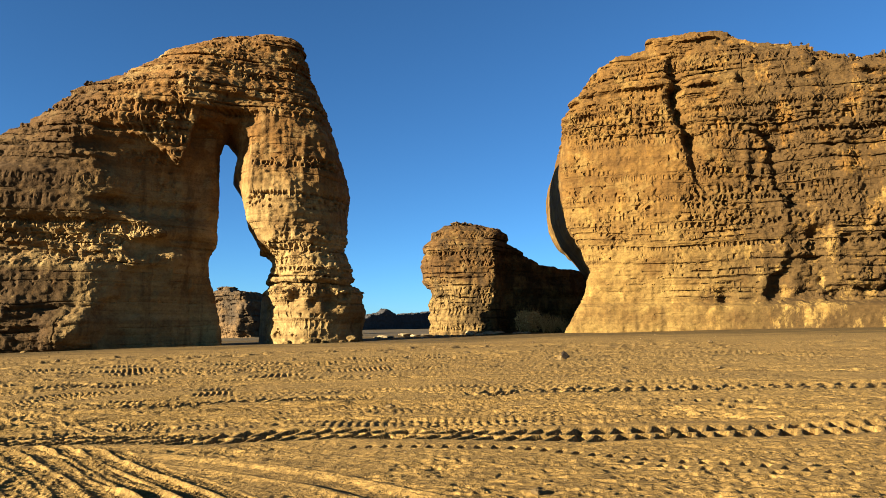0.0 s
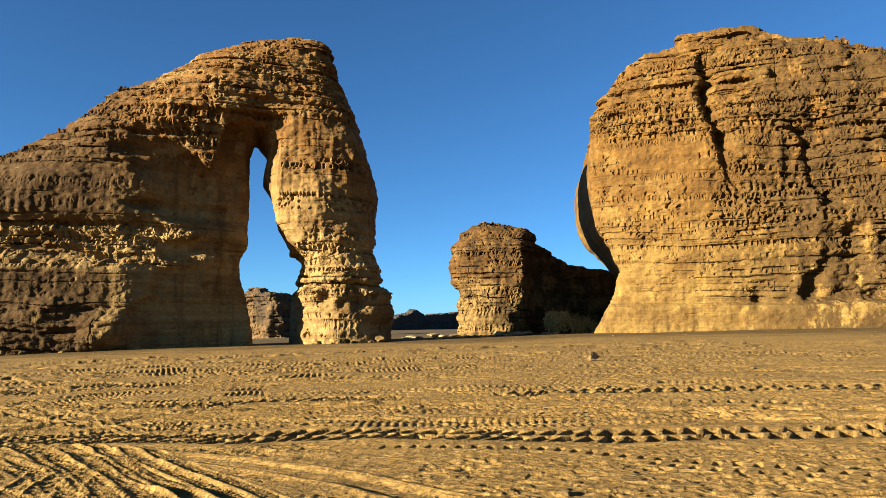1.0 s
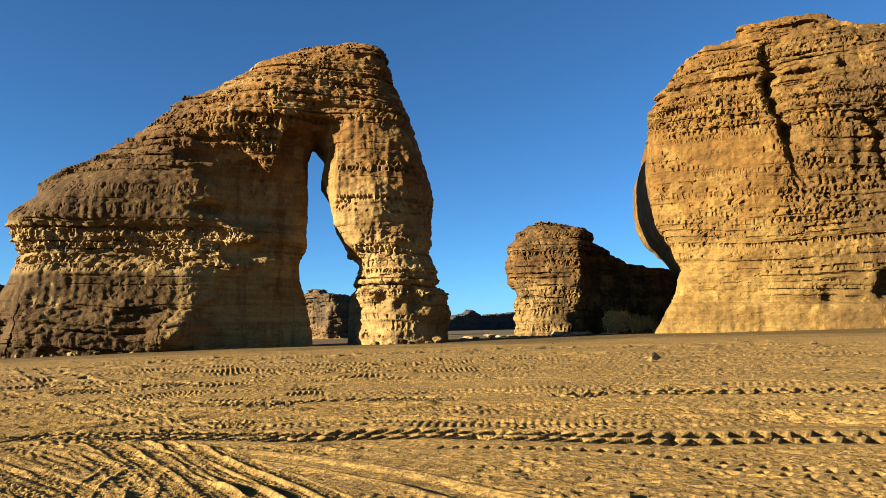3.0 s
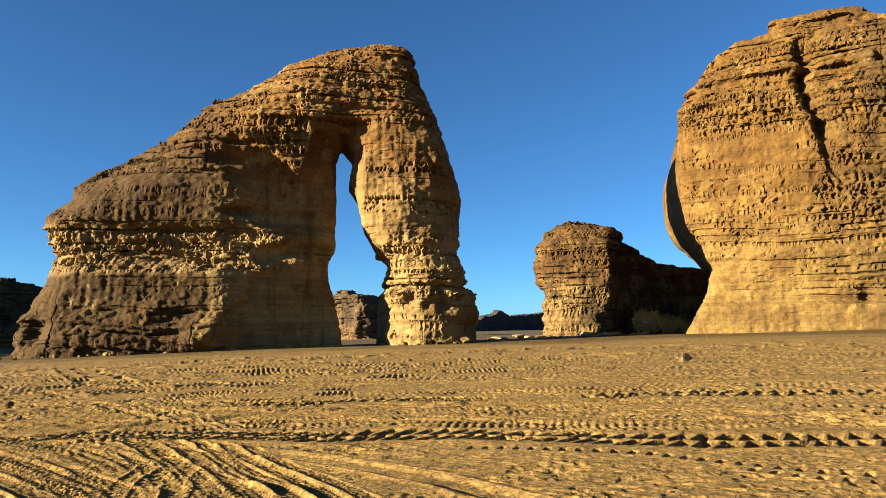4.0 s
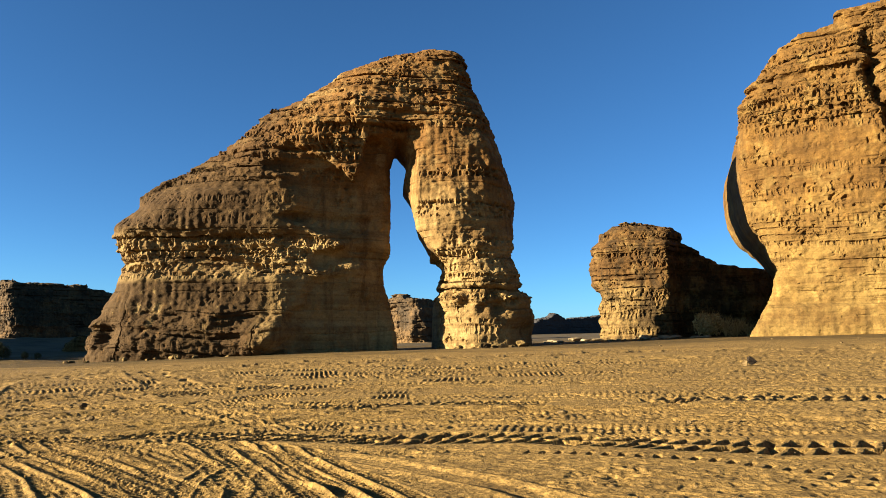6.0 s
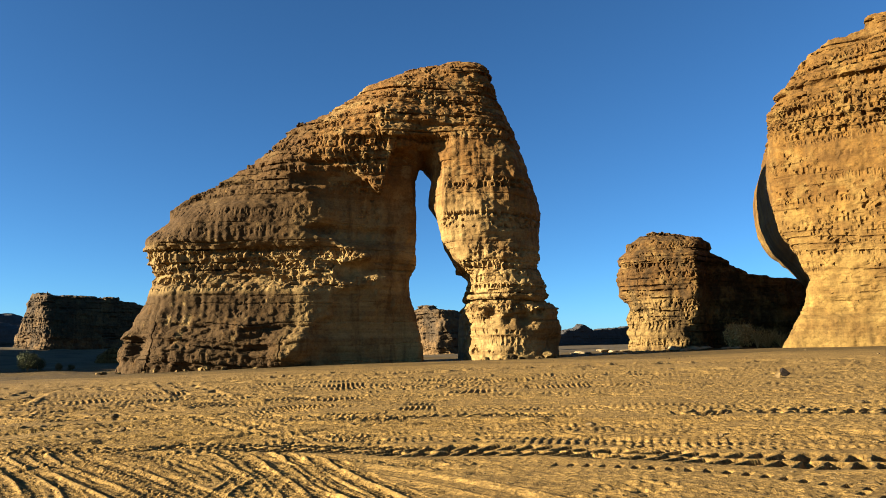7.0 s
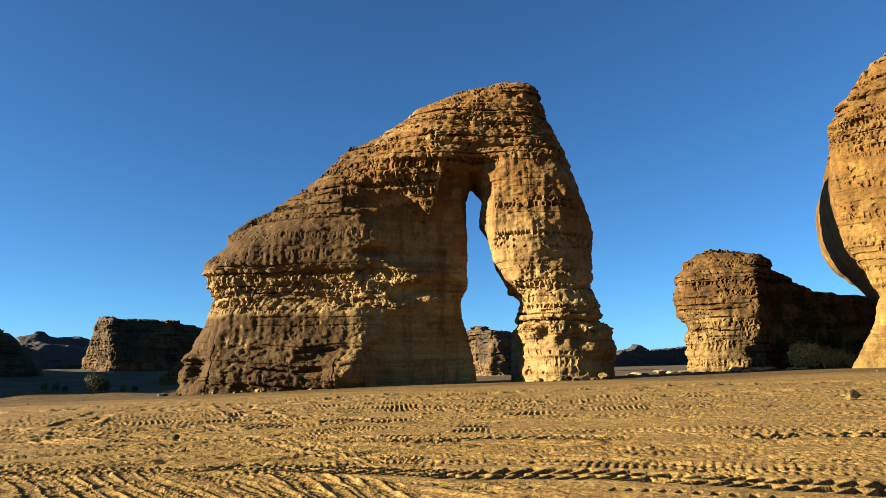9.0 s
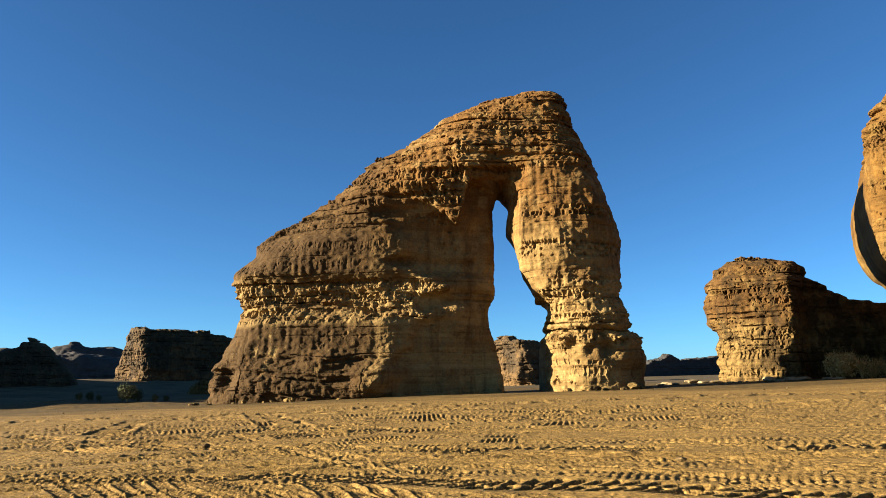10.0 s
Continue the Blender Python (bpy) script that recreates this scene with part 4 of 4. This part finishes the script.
massif = rock("rock_massif", rock_big, (24, 138), (0.97, -0.25), MASSIF, massif_shape, massif_zones, ((-4, 90), (-40, 12), (-2.5, 64)), 0.40, 57, split_from=-3.0, lean=massif_lean, pieces=(massif_pieces, ("foot_ledge", "cliff", "cap_layer")))
tagged(massif, "broad ochre sandstone massif with ledges, cracks and hollows", "rock formation")

# the tower between them, with a low wing
TOWER = [(-8.2, -7), (-8.2, -0.4), (-8.6, 3.9), (-8.0, 8.6), (-8.6, 10.3), (-10.0, 11.9), (-10.3, 16.1), (-9.3, 20.2), (-7.9, 23.3), (-5.2, 25.3), (-2.2, 26.3), (1.5, 26.0), (5.0, 25.1), (8.0, 24.4), (9.5, 23.0), (10.4, 20.9), (13.8, 18.7), (16.5, 17.9), (18.1, 16.3), (24.0, 15.6), (38.3, 14.6), (40, -7)]


def tower_shape(u, z):
    wing = smooth(6, 10, u)
    front = 10 - 0.06 * z - 8.5 * wing - 0.03 * np.maximum(z - 14, 0) ** 2 * (1 - wing)
    r = np.minimum(7.5 - 5.5 * wing, front - 0.3)
    return front, 9 + 0 * u, r


def tower_zones(u, z):
    low = 1 - smooth(9.5, 11.5, z)
    return 0.75 + 0 * u, 0.40 + 0.2 * smooth(14, 16, z), 0.5 + 0 * u, 0.35 + 0 * u, 0.2 + 0.3 * low


def tower_lean(p):
    """The wing runs back, away from the tower's face."""
    q = p.copy()
    q[:, 1] -= 0.5 * np.maximum(p[:, 0] - 10, 0)
    return q


def tower_pieces(u, z):
    return np.where(u < 9.0, 0, 1)


tower = rock("rock_tower", rock_tower, (5.35, 165), (1, 0), TOWER, tower_shape, tower_zones, ((-14, 44), (-12, 13), (-3, 30)), 0.40, 83, split_from=0.0, lean=tower_lean, pieces=(tower_pieces, ("tower", "wing")))
tagged(tower, "rounded sandstone tower with a low dark wing behind it", "rock formation")


# ---------------------------------------------------------------- far hills
def hill(name, label, az, dist, outline, deep, step, size, seed, turn=0.0, stone=None, veer=None, jag=0.0, edge=None, pieces=None, flare=None, split=None):
    a = radians(az)
    if abs(turn) < 60:
        outline = [(p[0] / math.cos(radians(turn)), p[1]) for p in outline]
    if jag:
        # a skyline broken into teeth
        ragged = np.random.RandomState(seed)
        pts = curve_through(outline[1:-1], jag * 0.9)
        outline = [outline[0], *[(p[0], p[1] + jag * (ragged.rand() - 0.4)) for p in pts], outline[-1]]
    us, zs = [p[0] for p in outline], [p[1] for p in outline]

    def shape(u, z):
        front = deep + 0 * u if veer is None else deep - 0.95 * np.maximum(u - veer + 0.12 * z + 2 * vnoise(z / 4, 0 * z, 0 * z, seed), 0)
        if flare is not None:
            front = front - 0.9 * np.maximum(flare - u + 1.5 * vnoise(z / 3, 0 * z, 0 * z, seed + 1), 0)
        return front, deep + 0 * u, np.minimum(deep * 0.75, edge or 12.0 * size) + 0 * u

    def zones(u, z):
        return 0.8 + 0 * u, 0.25 + 0 * u, 0.8 + 0 * u, 0.9 + 0 * u, 0.6 + 0 * u
    low, high = min(zs), max(zs)
    ob = rock(name, stone or rock_far, (dist * math.sin(a), dist * math.cos(a)), (math.cos(a + radians(turn)), -math.sin(a + radians(turn))), outline, shape, zones,
              ((min(us) - 4 * size, max(us) + 4 * size), (-deep - 4 * size, deep + 4 * size), (low - 2, high + 4 * size)), step, seed, size, split_from=split, pieces=pieces)
    return tagged(ob, label, "hill")


hill("mesa", "flat-topped dark sandstone mesa across the valley", -42, 420, [(-46, -14), (-43, -7.6), (-41.8, 3.0), (-39.5, 10.6), (-36.6, 22.9), (-34.4, 27.9), (-27.2, 28.6), (-23.3, 27.1), (-6.9, 27.2), (-4.4, 25.7), (-0.8, 27.0), (13.2, 23.2), (24.3, 20.0), (40.6, 13.5), (47.8, -14)], 24, 1.0, 1.3, 101, stone=rock_mesa, edge=1.6, flare=-27.0, split=-6.0, pieces=(lambda u, z: np.where(z > 17, 0, 1), ("cap_rock", "slope")))
hill("knob_hill", "dark conical hill with a small cap rock", -52, 330, [(-31, -14), (-27.8, -2.2), (-21.6, 10.9), (-17.9, 12.0), (-11.2, 13.6), (-10.0, 15.7), (-7.5, 15.9), (-8.2, 17.3), (-4.8, 17.3), (-5.3, 15.7), (-2.4, 15.1), (3.2, 8.6), (8.9, 2.1), (13.6, -5.4), (17, -14)], 16, 0.7, 0.7, 102, edge=2.5, split=2.0)
hill("ridge", "long dark ridge in the distance", -50, 900, [(-140, -30), (-125, 28), (-101.2, 31.8), (-64.7, 33.2), (-26.0, 27.1), (-9.3, 30.3), (31.9, 26.0), (56.4, 20.7), (110, -30)], 40, 2.2, 3.0, 103, stone=rock_shaded)
hill("ridge", "pale hazy ridge on the skyline", -48, 1600, [(-150, -40), (-108.4, 63.9), (-73.8, 72.1), (-42.5, 64.3), (-0.5, 63.4), (21.4, 56.6), (90, -40)], 60, 4.0, 4.0, 104, stone=rock_shaded)
hill("slot_hill", "sandstone hill seen through the arch, half in shade", -17, 330, [(-34, -12), (-28.4, -5.5), (-20.2, 7.5), (-10.7, 14.8), (-6.6, 17.9), (-1.3, 18.6), (2.7, 17.3), (11.9, 16.0), (14.5, 14.4), (18.4, 12.8), (22.0, 4.4), (27, -12)], 20, 0.8, 1.5, 105, stone=rock_mesa, veer=8.0, flare=3.0, edge=4.0, split=-4.0)
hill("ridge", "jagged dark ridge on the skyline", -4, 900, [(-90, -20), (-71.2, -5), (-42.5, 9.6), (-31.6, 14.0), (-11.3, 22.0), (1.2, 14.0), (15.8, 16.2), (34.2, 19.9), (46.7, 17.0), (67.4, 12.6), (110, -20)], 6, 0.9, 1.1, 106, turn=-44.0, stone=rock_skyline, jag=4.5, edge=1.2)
# the cliff stays out of view, added only for its shadow on the valley
hill("cliff", "high dark cliff out of view, added to shade the valley floor", -76.7, 327, [(-152, -14), (-146, 46), (-120, 52), (-68, 48), (-40, 52), (-20, 50), (6, 53), (56, 52), (72, 48), (80, 42), (84, -14)], 20, 2.2, 2.0, 108, turn=134.7, stone=rock_shaded)
hill("outcrop", "low tan sandstone outcrop on the valley floor", -41.3, 220, [(-5.5, -8), (-5.2, -3.0), (-4.2, -1.2), (-2.0, 0.6), (-0.5, 1.3), (3.0, 1.0), (4.5, -0.8), (6.0, -8)], 4.0, 0.22, 0.5, 109, stone=rock_tower, edge=0.8, split=-2.0)
hill("slope", "shaded rocky slope at the valley's edge", -62.5, 225, [(-60, -20), (-45, 14), (-20, 14), (0, 9), (14.0, 3.0), (27, -20)], 16, 1.0, 1.2, 107, stone=rock_shaded)


# ---------------------------------------------------------------- loose stones, scrub, trees
def lump_mesh(name, radius, squash, seed, material, cuts=3, rough=0.3):
    """A broken block: a ball cut by planes and roughened."""
    bm = bmesh.new()
    bmesh.ops.create_icosphere(bm, subdivisions=cuts, radius=1.0)
    rng = random.Random(seed)
    planes = [(Vector((rng.gauss(0, 1), rng.gauss(0, 1), rng.gauss(0, 1))).normalized(), 0.55 + 0.3 * rng.random()) for _ in range(9)]
    for v in bm.verts:
        p = v.co.copy()
        for n, d in planes:
            over = p.dot(n) - d
            if over > 0:
                p -= n * over
        p *= 1 + rough * 0.35 * noise.noise(p * 2.1 + Vector((seed, 0, 0))) + rough * 0.18 * noise.noise(p * 5.3 + Vector((0, seed, 0)))
        v.co = Vector((p.x * squash[0], p.y * squash[1], p.z * squash[2])) * radius
    me = bpy.data.meshes.new(name)
    bm.to_mesh(me)
    bm.free()
    me.materials.append(material)
    return me


def place(name, me, x, y, sink, turn, label, category, group=""):
    ob = new(name, me)
    low = min(v.co.z for v in me.vertices)
    ob.matrix_world = pose(x, y, ground_at(x, y) - low - sink, 0, 0, turn)
    return tagged(ob, label, category, group)


m, nodes, links, bsdf = node_material("loose_stone")
co = nodes.new("ShaderNodeTexCoord").outputs["Object"]
n1 = noise_at(nodes, links, co, (3, 3, 3), 1.0, 6, 0.65)
n2 = noise_at(nodes, links, co, (16, 16, 16), 1.0, 5, 0.6)
c = ramp(nodes, links, n1, [(0.3, (0.04, 0.024, 0.010)), (0.5, (0.10, 0.062, 0.024)), (0.7, (0.17, 0.11, 0.044))])
links.new(c, bsdf.inputs["Base Color"])
bsdf.inputs["Specular IOR Level"].default_value = 0.1
bsdf.inputs["Roughness"].default_value = 0.93
relief(nodes, links, [(n1, 0.06, 0.7), (n2, 0.02, 0.8)], bsdf)
loose_stone = m

STONES = [(-1.1, 14.5, 0.12), (5.0, 19.2, 0.14), (1.2, 12.9, 0.08), (0.9, 6.9, 0.07), (2.2, 7.4, 0.05), (-11.8, 13.8, 0.13), (-14.9, 17.1, 0.15), (3.0, 8.4, 0.05), (-3.2, 14.6, 0.06), (4.1, 7.9, 0.045), (-6.5, 15.0, 0.07), (9.5, 24.0, 0.12), (-2.5, 23.5, 0.12), (14.5, 33.0, 0.2), (-9.0, 30.0, 0.14), (1.5, 44.0, 0.22), (20.0, 52.0, 0.3), (-26.0, 47.0, 0.25)]
for k, (x, y, r) in enumerate(STONES):
    place("stone", lump_mesh("stone", 0.8 * r, (1.2, 0.9, 0.6), 30 + k, loose_stone, 2, 0.4), x, y, r * 0.15, 37 * k, "small broken stone half sunk in the sand", "stone", "loose stones on the sand")

m, nodes, links, bsdf = node_material("pale_stone")
co = nodes.new("ShaderNodeTexCoord").outputs["Object"]
n1 = noise_at(nodes, links, co, (1.5, 1.5, 1.5), 1.0, 6, 0.65)
links.new(ramp(nodes, links, n1, [(0.35, (0.14, 0.095, 0.045)), (0.6, (0.27, 0.195, 0.1))]), bsdf.inputs["Base Color"])
bsdf.inputs["Specular IOR Level"].default_value = 0.1
bsdf.inputs["Roughness"].default_value = 0.93
relief(nodes, links, [(n1, 0.1, 0.7)], bsdf)
pale_stone = m

# stone darkened to stand for the boulder's side away from the sun
m, nodes, links, bsdf = node_material("shaded_stone")
co = nodes.new("ShaderNodeTexCoord").outputs["Object"]
n1 = noise_at(nodes, links, co, (9, 9, 9), 1.0, 6, 0.65)
links.new(ramp(nodes, links, n1, [(0.35, (0.010, 0.007, 0.005)), (0.7, (0.028, 0.018, 0.010))]), bsdf.inputs["Base Color"])
bsdf.inputs["Specular IOR Level"].default_value = 0.1
bsdf.inputs["Roughness"].default_value = 0.95
relief(nodes, links, [(n1, 0.03, 0.7)], bsdf)
shaded_stone = m

# the lone boulder in two lumps, its shaded side painted near black
boulder = new("boulder")
boulder.location = (5.6, 32.6, ground_at(5.6, 32.6))
for name, r, squash, seed, stone, at in (("lit_side", 0.15, (1.0, 0.9, 1.0), 11, loose_stone, (-0.13, -0.06, 0.10)), ("shaded_side", 0.20, (1.15, 1.0, 0.85), 12, shaded_stone, (0.07, -0.16, 0.22))):
    lobe = new(name, lump_mesh(name, r, squash, seed, stone, 4, 0.5))
    lobe.parent = boulder
    lobe.location = at
tagged(boulder, "boulder alone on open sand, its shaded side a separate near-black lump", "boulder")

# fallen blocks along the foot of the arch and the massif
rng = random.Random(9)
u_dir, v_dir = Vector((0.90, 0.436)).normalized(), Vector((0.436, -0.90)).normalized()
for k in range(11):
    u, r = -61 + 24 * rng.random(), 0.25 + 0.6 * rng.random() ** 2
    p = Vector((-24, 118.6)) + u_dir * u + v_dir * (10.2 + 2.6 * rng.random())
    place("fallen_block", lump_mesh("fallen_block", r, (1.5, 1.0, 0.75), 70 + k, rock_tower, 3, 0.7), p.x, p.y, r * 0.35, rng.random() * 360, "fallen sandstone block at the foot of the arch", "rock", "fallen blocks at the arch")
for k in range(11):
    u, r = -6 + 16 * rng.random(), 0.3 + 0.8 * rng.random() ** 2
    p = Vector((-24, 118.6)) + u_dir * u + v_dir * (10.5 + 2.0 * rng.random())
    place("fallen_block", lump_mesh("fallen_block", r, (1.3, 1.0, 0.7), 110 + k, rock_tower, 3, 0.7), p.x, p.y, r * 0.35, rng.random() * 360, "sandstone rubble block beside the standing leg", "rock", "fallen blocks at the leg")
for k in range(34):
    x, y, r = -14 + 34 * rng.random(), 140 + 14 * rng.random(), 0.3 + 0.8 * rng.random() ** 2
    place("pale_slab", lump_mesh("pale_slab", r, (2.0, 1.2, 0.45), 140 + k, pale_stone, 2, 0.4), x, y, r * 0.1, rng.random() * 360, "pale flat stone slab on the gravel", "stone", "pale slabs by the tower")


def pebbles():
    """Small stones over the sand, too many to count."""
    rng = np.random.RandomState(3)
    base = lump_mesh("pebble_base", 1.0, (1.2, 1.0, 0.6), 5, loose_stone, 1, 0.4)
    shape = np.array([v.co[:] for v in base.vertices])
    tri = np.array([p.vertices[:] for p in base.polygons])
    bpy.data.meshes.remove(base)
    n = 2200
    r = 1 / (1 / 6.0 - rng.rand(n) * (1 / 6.0 - 1 / 130.0))
    az = np.radians(-57 + 91 * rng.rand(n))
    x, y = r * np.sin(az), r * np.cos(az)
    size = (0.006 + 0.0010 * r) * (0.5 + 1.3 * rng.rand(n) ** 3)
    z = ground_z(x, y) + swell(x, y)
    a = rng.rand(n) * 6.28
    ca, sa = np.cos(a), np.sin(a)
    px, py, pz = shape[:, 0], shape[:, 1], shape[:, 2]
    vx = x[:, None] + size[:, None] * (ca[:, None] * px - sa[:, None] * py)
    vy = y[:, None] + size[:, None] * (sa[:, None] * px + ca[:, None] * py)
    vz = z[:, None] + size[:, None] * (pz + 0.3)
    verts = np.stack([vx, vy, vz], -1).reshape(-1, 3)
    faces = (tri[None] + (np.arange(n) * len(shape))[:, None, None]).reshape(-1, 3)
    ob = new("pebbles", mesh_from("pebbles", verts, faces, loose_stone, False))
    tagged(ob, "scattered pebbles and grit on the sand", "pebbles", kind="stuff")


pebbles()

# dry scrub
m, nodes, links, bsdf = node_material("dry_twig")
info = nodes.new("ShaderNodeNewGeometry")
links.new(ramp(nodes, links, info.outputs["Random Per Island"], [(0.0, (0.12, 0.085, 0.04)), (1.0, (0.27, 0.20, 0.10))]), bsdf.inputs["Base Color"])
bsdf.inputs["Specular IOR Level"].default_value = 0.1
bsdf.inputs["Roughness"].default_value = 0.9
twig = m
m, nodes, links, bsdf = node_material("dusty_leaf")
info = nodes.new("ShaderNodeNewGeometry")
links.new(ramp(nodes, links, info.outputs["Random Per Island"], [(0.0, (0.04, 0.045, 0.018)), (1.0, (0.10, 0.095, 0.04))]), bsdf.inputs["Base Color"])
bsdf.inputs["Specular IOR Level"].default_value = 0.1
bsdf.inputs["Roughness"].default_value = 0.85
leaf = m


def stalks(count, height, spread, thick, seed, start=0.0):
    """Curved tapering stalks from one root, as vertices and faces."""
    rng = random.Random(seed)
    verts, faces = [], []
    for _ in range(count):
        a, out, h = rng.random() * 6.283, spread * (0.2 + 0.8 * rng.random()), height * (0.5 + 0.5 * rng.random())
        wig = rng.uniform(-0.6, 0.6)
        first = len(verts)
        for i in range(4):
            t = i / 3
            r = thick * (1 - 0.85 * t)
            b = a + wig * t
            x, y, z = out * t ** 1.3 * math.cos(b), out * t ** 1.3 * math.sin(b), start + h * t ** 0.8
            for j in range(3):
                verts.append((x + r * math.cos(2.1 * j), y + r * math.sin(2.1 * j), z))
        for i in range(3):
            for j in range(3):
                p, q = first + 3 * i + j, first + 3 * i + (j + 1) % 3
                faces.append((p, q, q + 3, p + 3))
    return np.array(verts), np.array(faces)


def tufts(count, radius, height, low, size, seed):
    """Small leaf clumps in an uneven crown."""
    rng = np.random.RandomState(seed)
    d = rng.normal(size=(count, 3))
    d /= np.linalg.norm(d, axis=1, keepdims=True)
    k = (0.45 + 0.55 * rng.rand(count)) * (1 + 0.35 * np.sin(3 * d[:, 0] + seed) * np.cos(2.3 * d[:, 1]))
    c = d * k[:, None] * np.array([radius, radius, height / 2]) + np.array([0, 0, low + height / 2])
    a, b = rng.normal(size=(count, 3)), rng.normal(size=(count, 3))
    a *= size / np.linalg.norm(a, axis=1, keepdims=True)
    b *= 0.6 * size / np.linalg.norm(b, axis=1, keepdims=True)
    verts = np.stack([c - a, c - b, c + a, c + b], 1).reshape(-1, 3)
    return verts, np.arange(count * 4).reshape(-1, 4)


def part(name, verts, faces, material, parent, label=""):
    ob = new(name, mesh_from(name, np.asarray(verts), np.asarray(faces), material, False))
    ob.parent = parent
    return tagged(ob, label)


m, nodes, links, bsdf = node_material("dead_straw")
info = nodes.new("ShaderNodeNewGeometry")
links.new(ramp(nodes, links, info.outputs["Random Per Island"], [(0.0, (0.26, 0.15, 0.045)), (1.0, (0.50, 0.33, 0.12))]), bsdf.inputs["Base Color"])
bsdf.inputs["Specular IOR Level"].default_value = 0.1
bsdf.inputs["Roughness"].default_value = 0.9
straw = m


def shrub(x, y, height, spread, seed, label, tangle=160, z=None):
    root = new("shrub")
    root.location = (x, y, ground_at(x, y) - 0.05 if z is None else z)
    v, f = stalks(90, height, spread, 0.022 * height, seed)
    part("stem", v, f, straw, root)
    v, f = tufts(tangle, spread * 0.85, height * 0.95, 0.0, 0.05 * height, seed)
    part("foliage", v, f, straw, root)
    return tagged(root, label, "shrub", "dry shrubs")


shrub(18.4, 148.0, 5.6, 2.7, 300, "dense straw-coloured dead shrub against the shaded wing", 2600)
for k, (x, y, h, w) in enumerate([(21.4, 147.6, 4.4, 2.0), (23.4, 147.0, 3.8, 2.4), (25.4, 146.6, 3.4, 2.0), (22.6, 146.0, 1.6, 2.2)]):
    shrub(x, y, h, w, 301 + k, "tangled dry shrub in front of the shaded wing", 120)


def tree(x, y, height, seed):
    root = new("tree")
    root.location = (x, y, ground_at(x, y) - 0.1)
    v, f = stalks(7, height * 0.75, height * 0.3, 0.035 * height, seed)
    part("trunk", v, f, twig, root)
    v, f = tufts(1600, height * 0.46, height * 0.95, height * 0.04, 0.045 * height, seed)
    part("crown", v, f, leaf, root)
    return tagged(root, "small dusty tree on the valley floor", "tree", "valley trees")


for k, (az, d, h) in enumerate([(-46.8, 160, 4.2), (-46.2, 163, 2.8), (-50.0, 165, 1.7), (-49.3, 168, 2.0), (-48.7, 166, 1.5), (-44.9, 158, 1.6), (-44.1, 161, 1.4)]):
    tree(d * math.sin(radians(az)), d * math.cos(radians(az)), h, 400 + k)
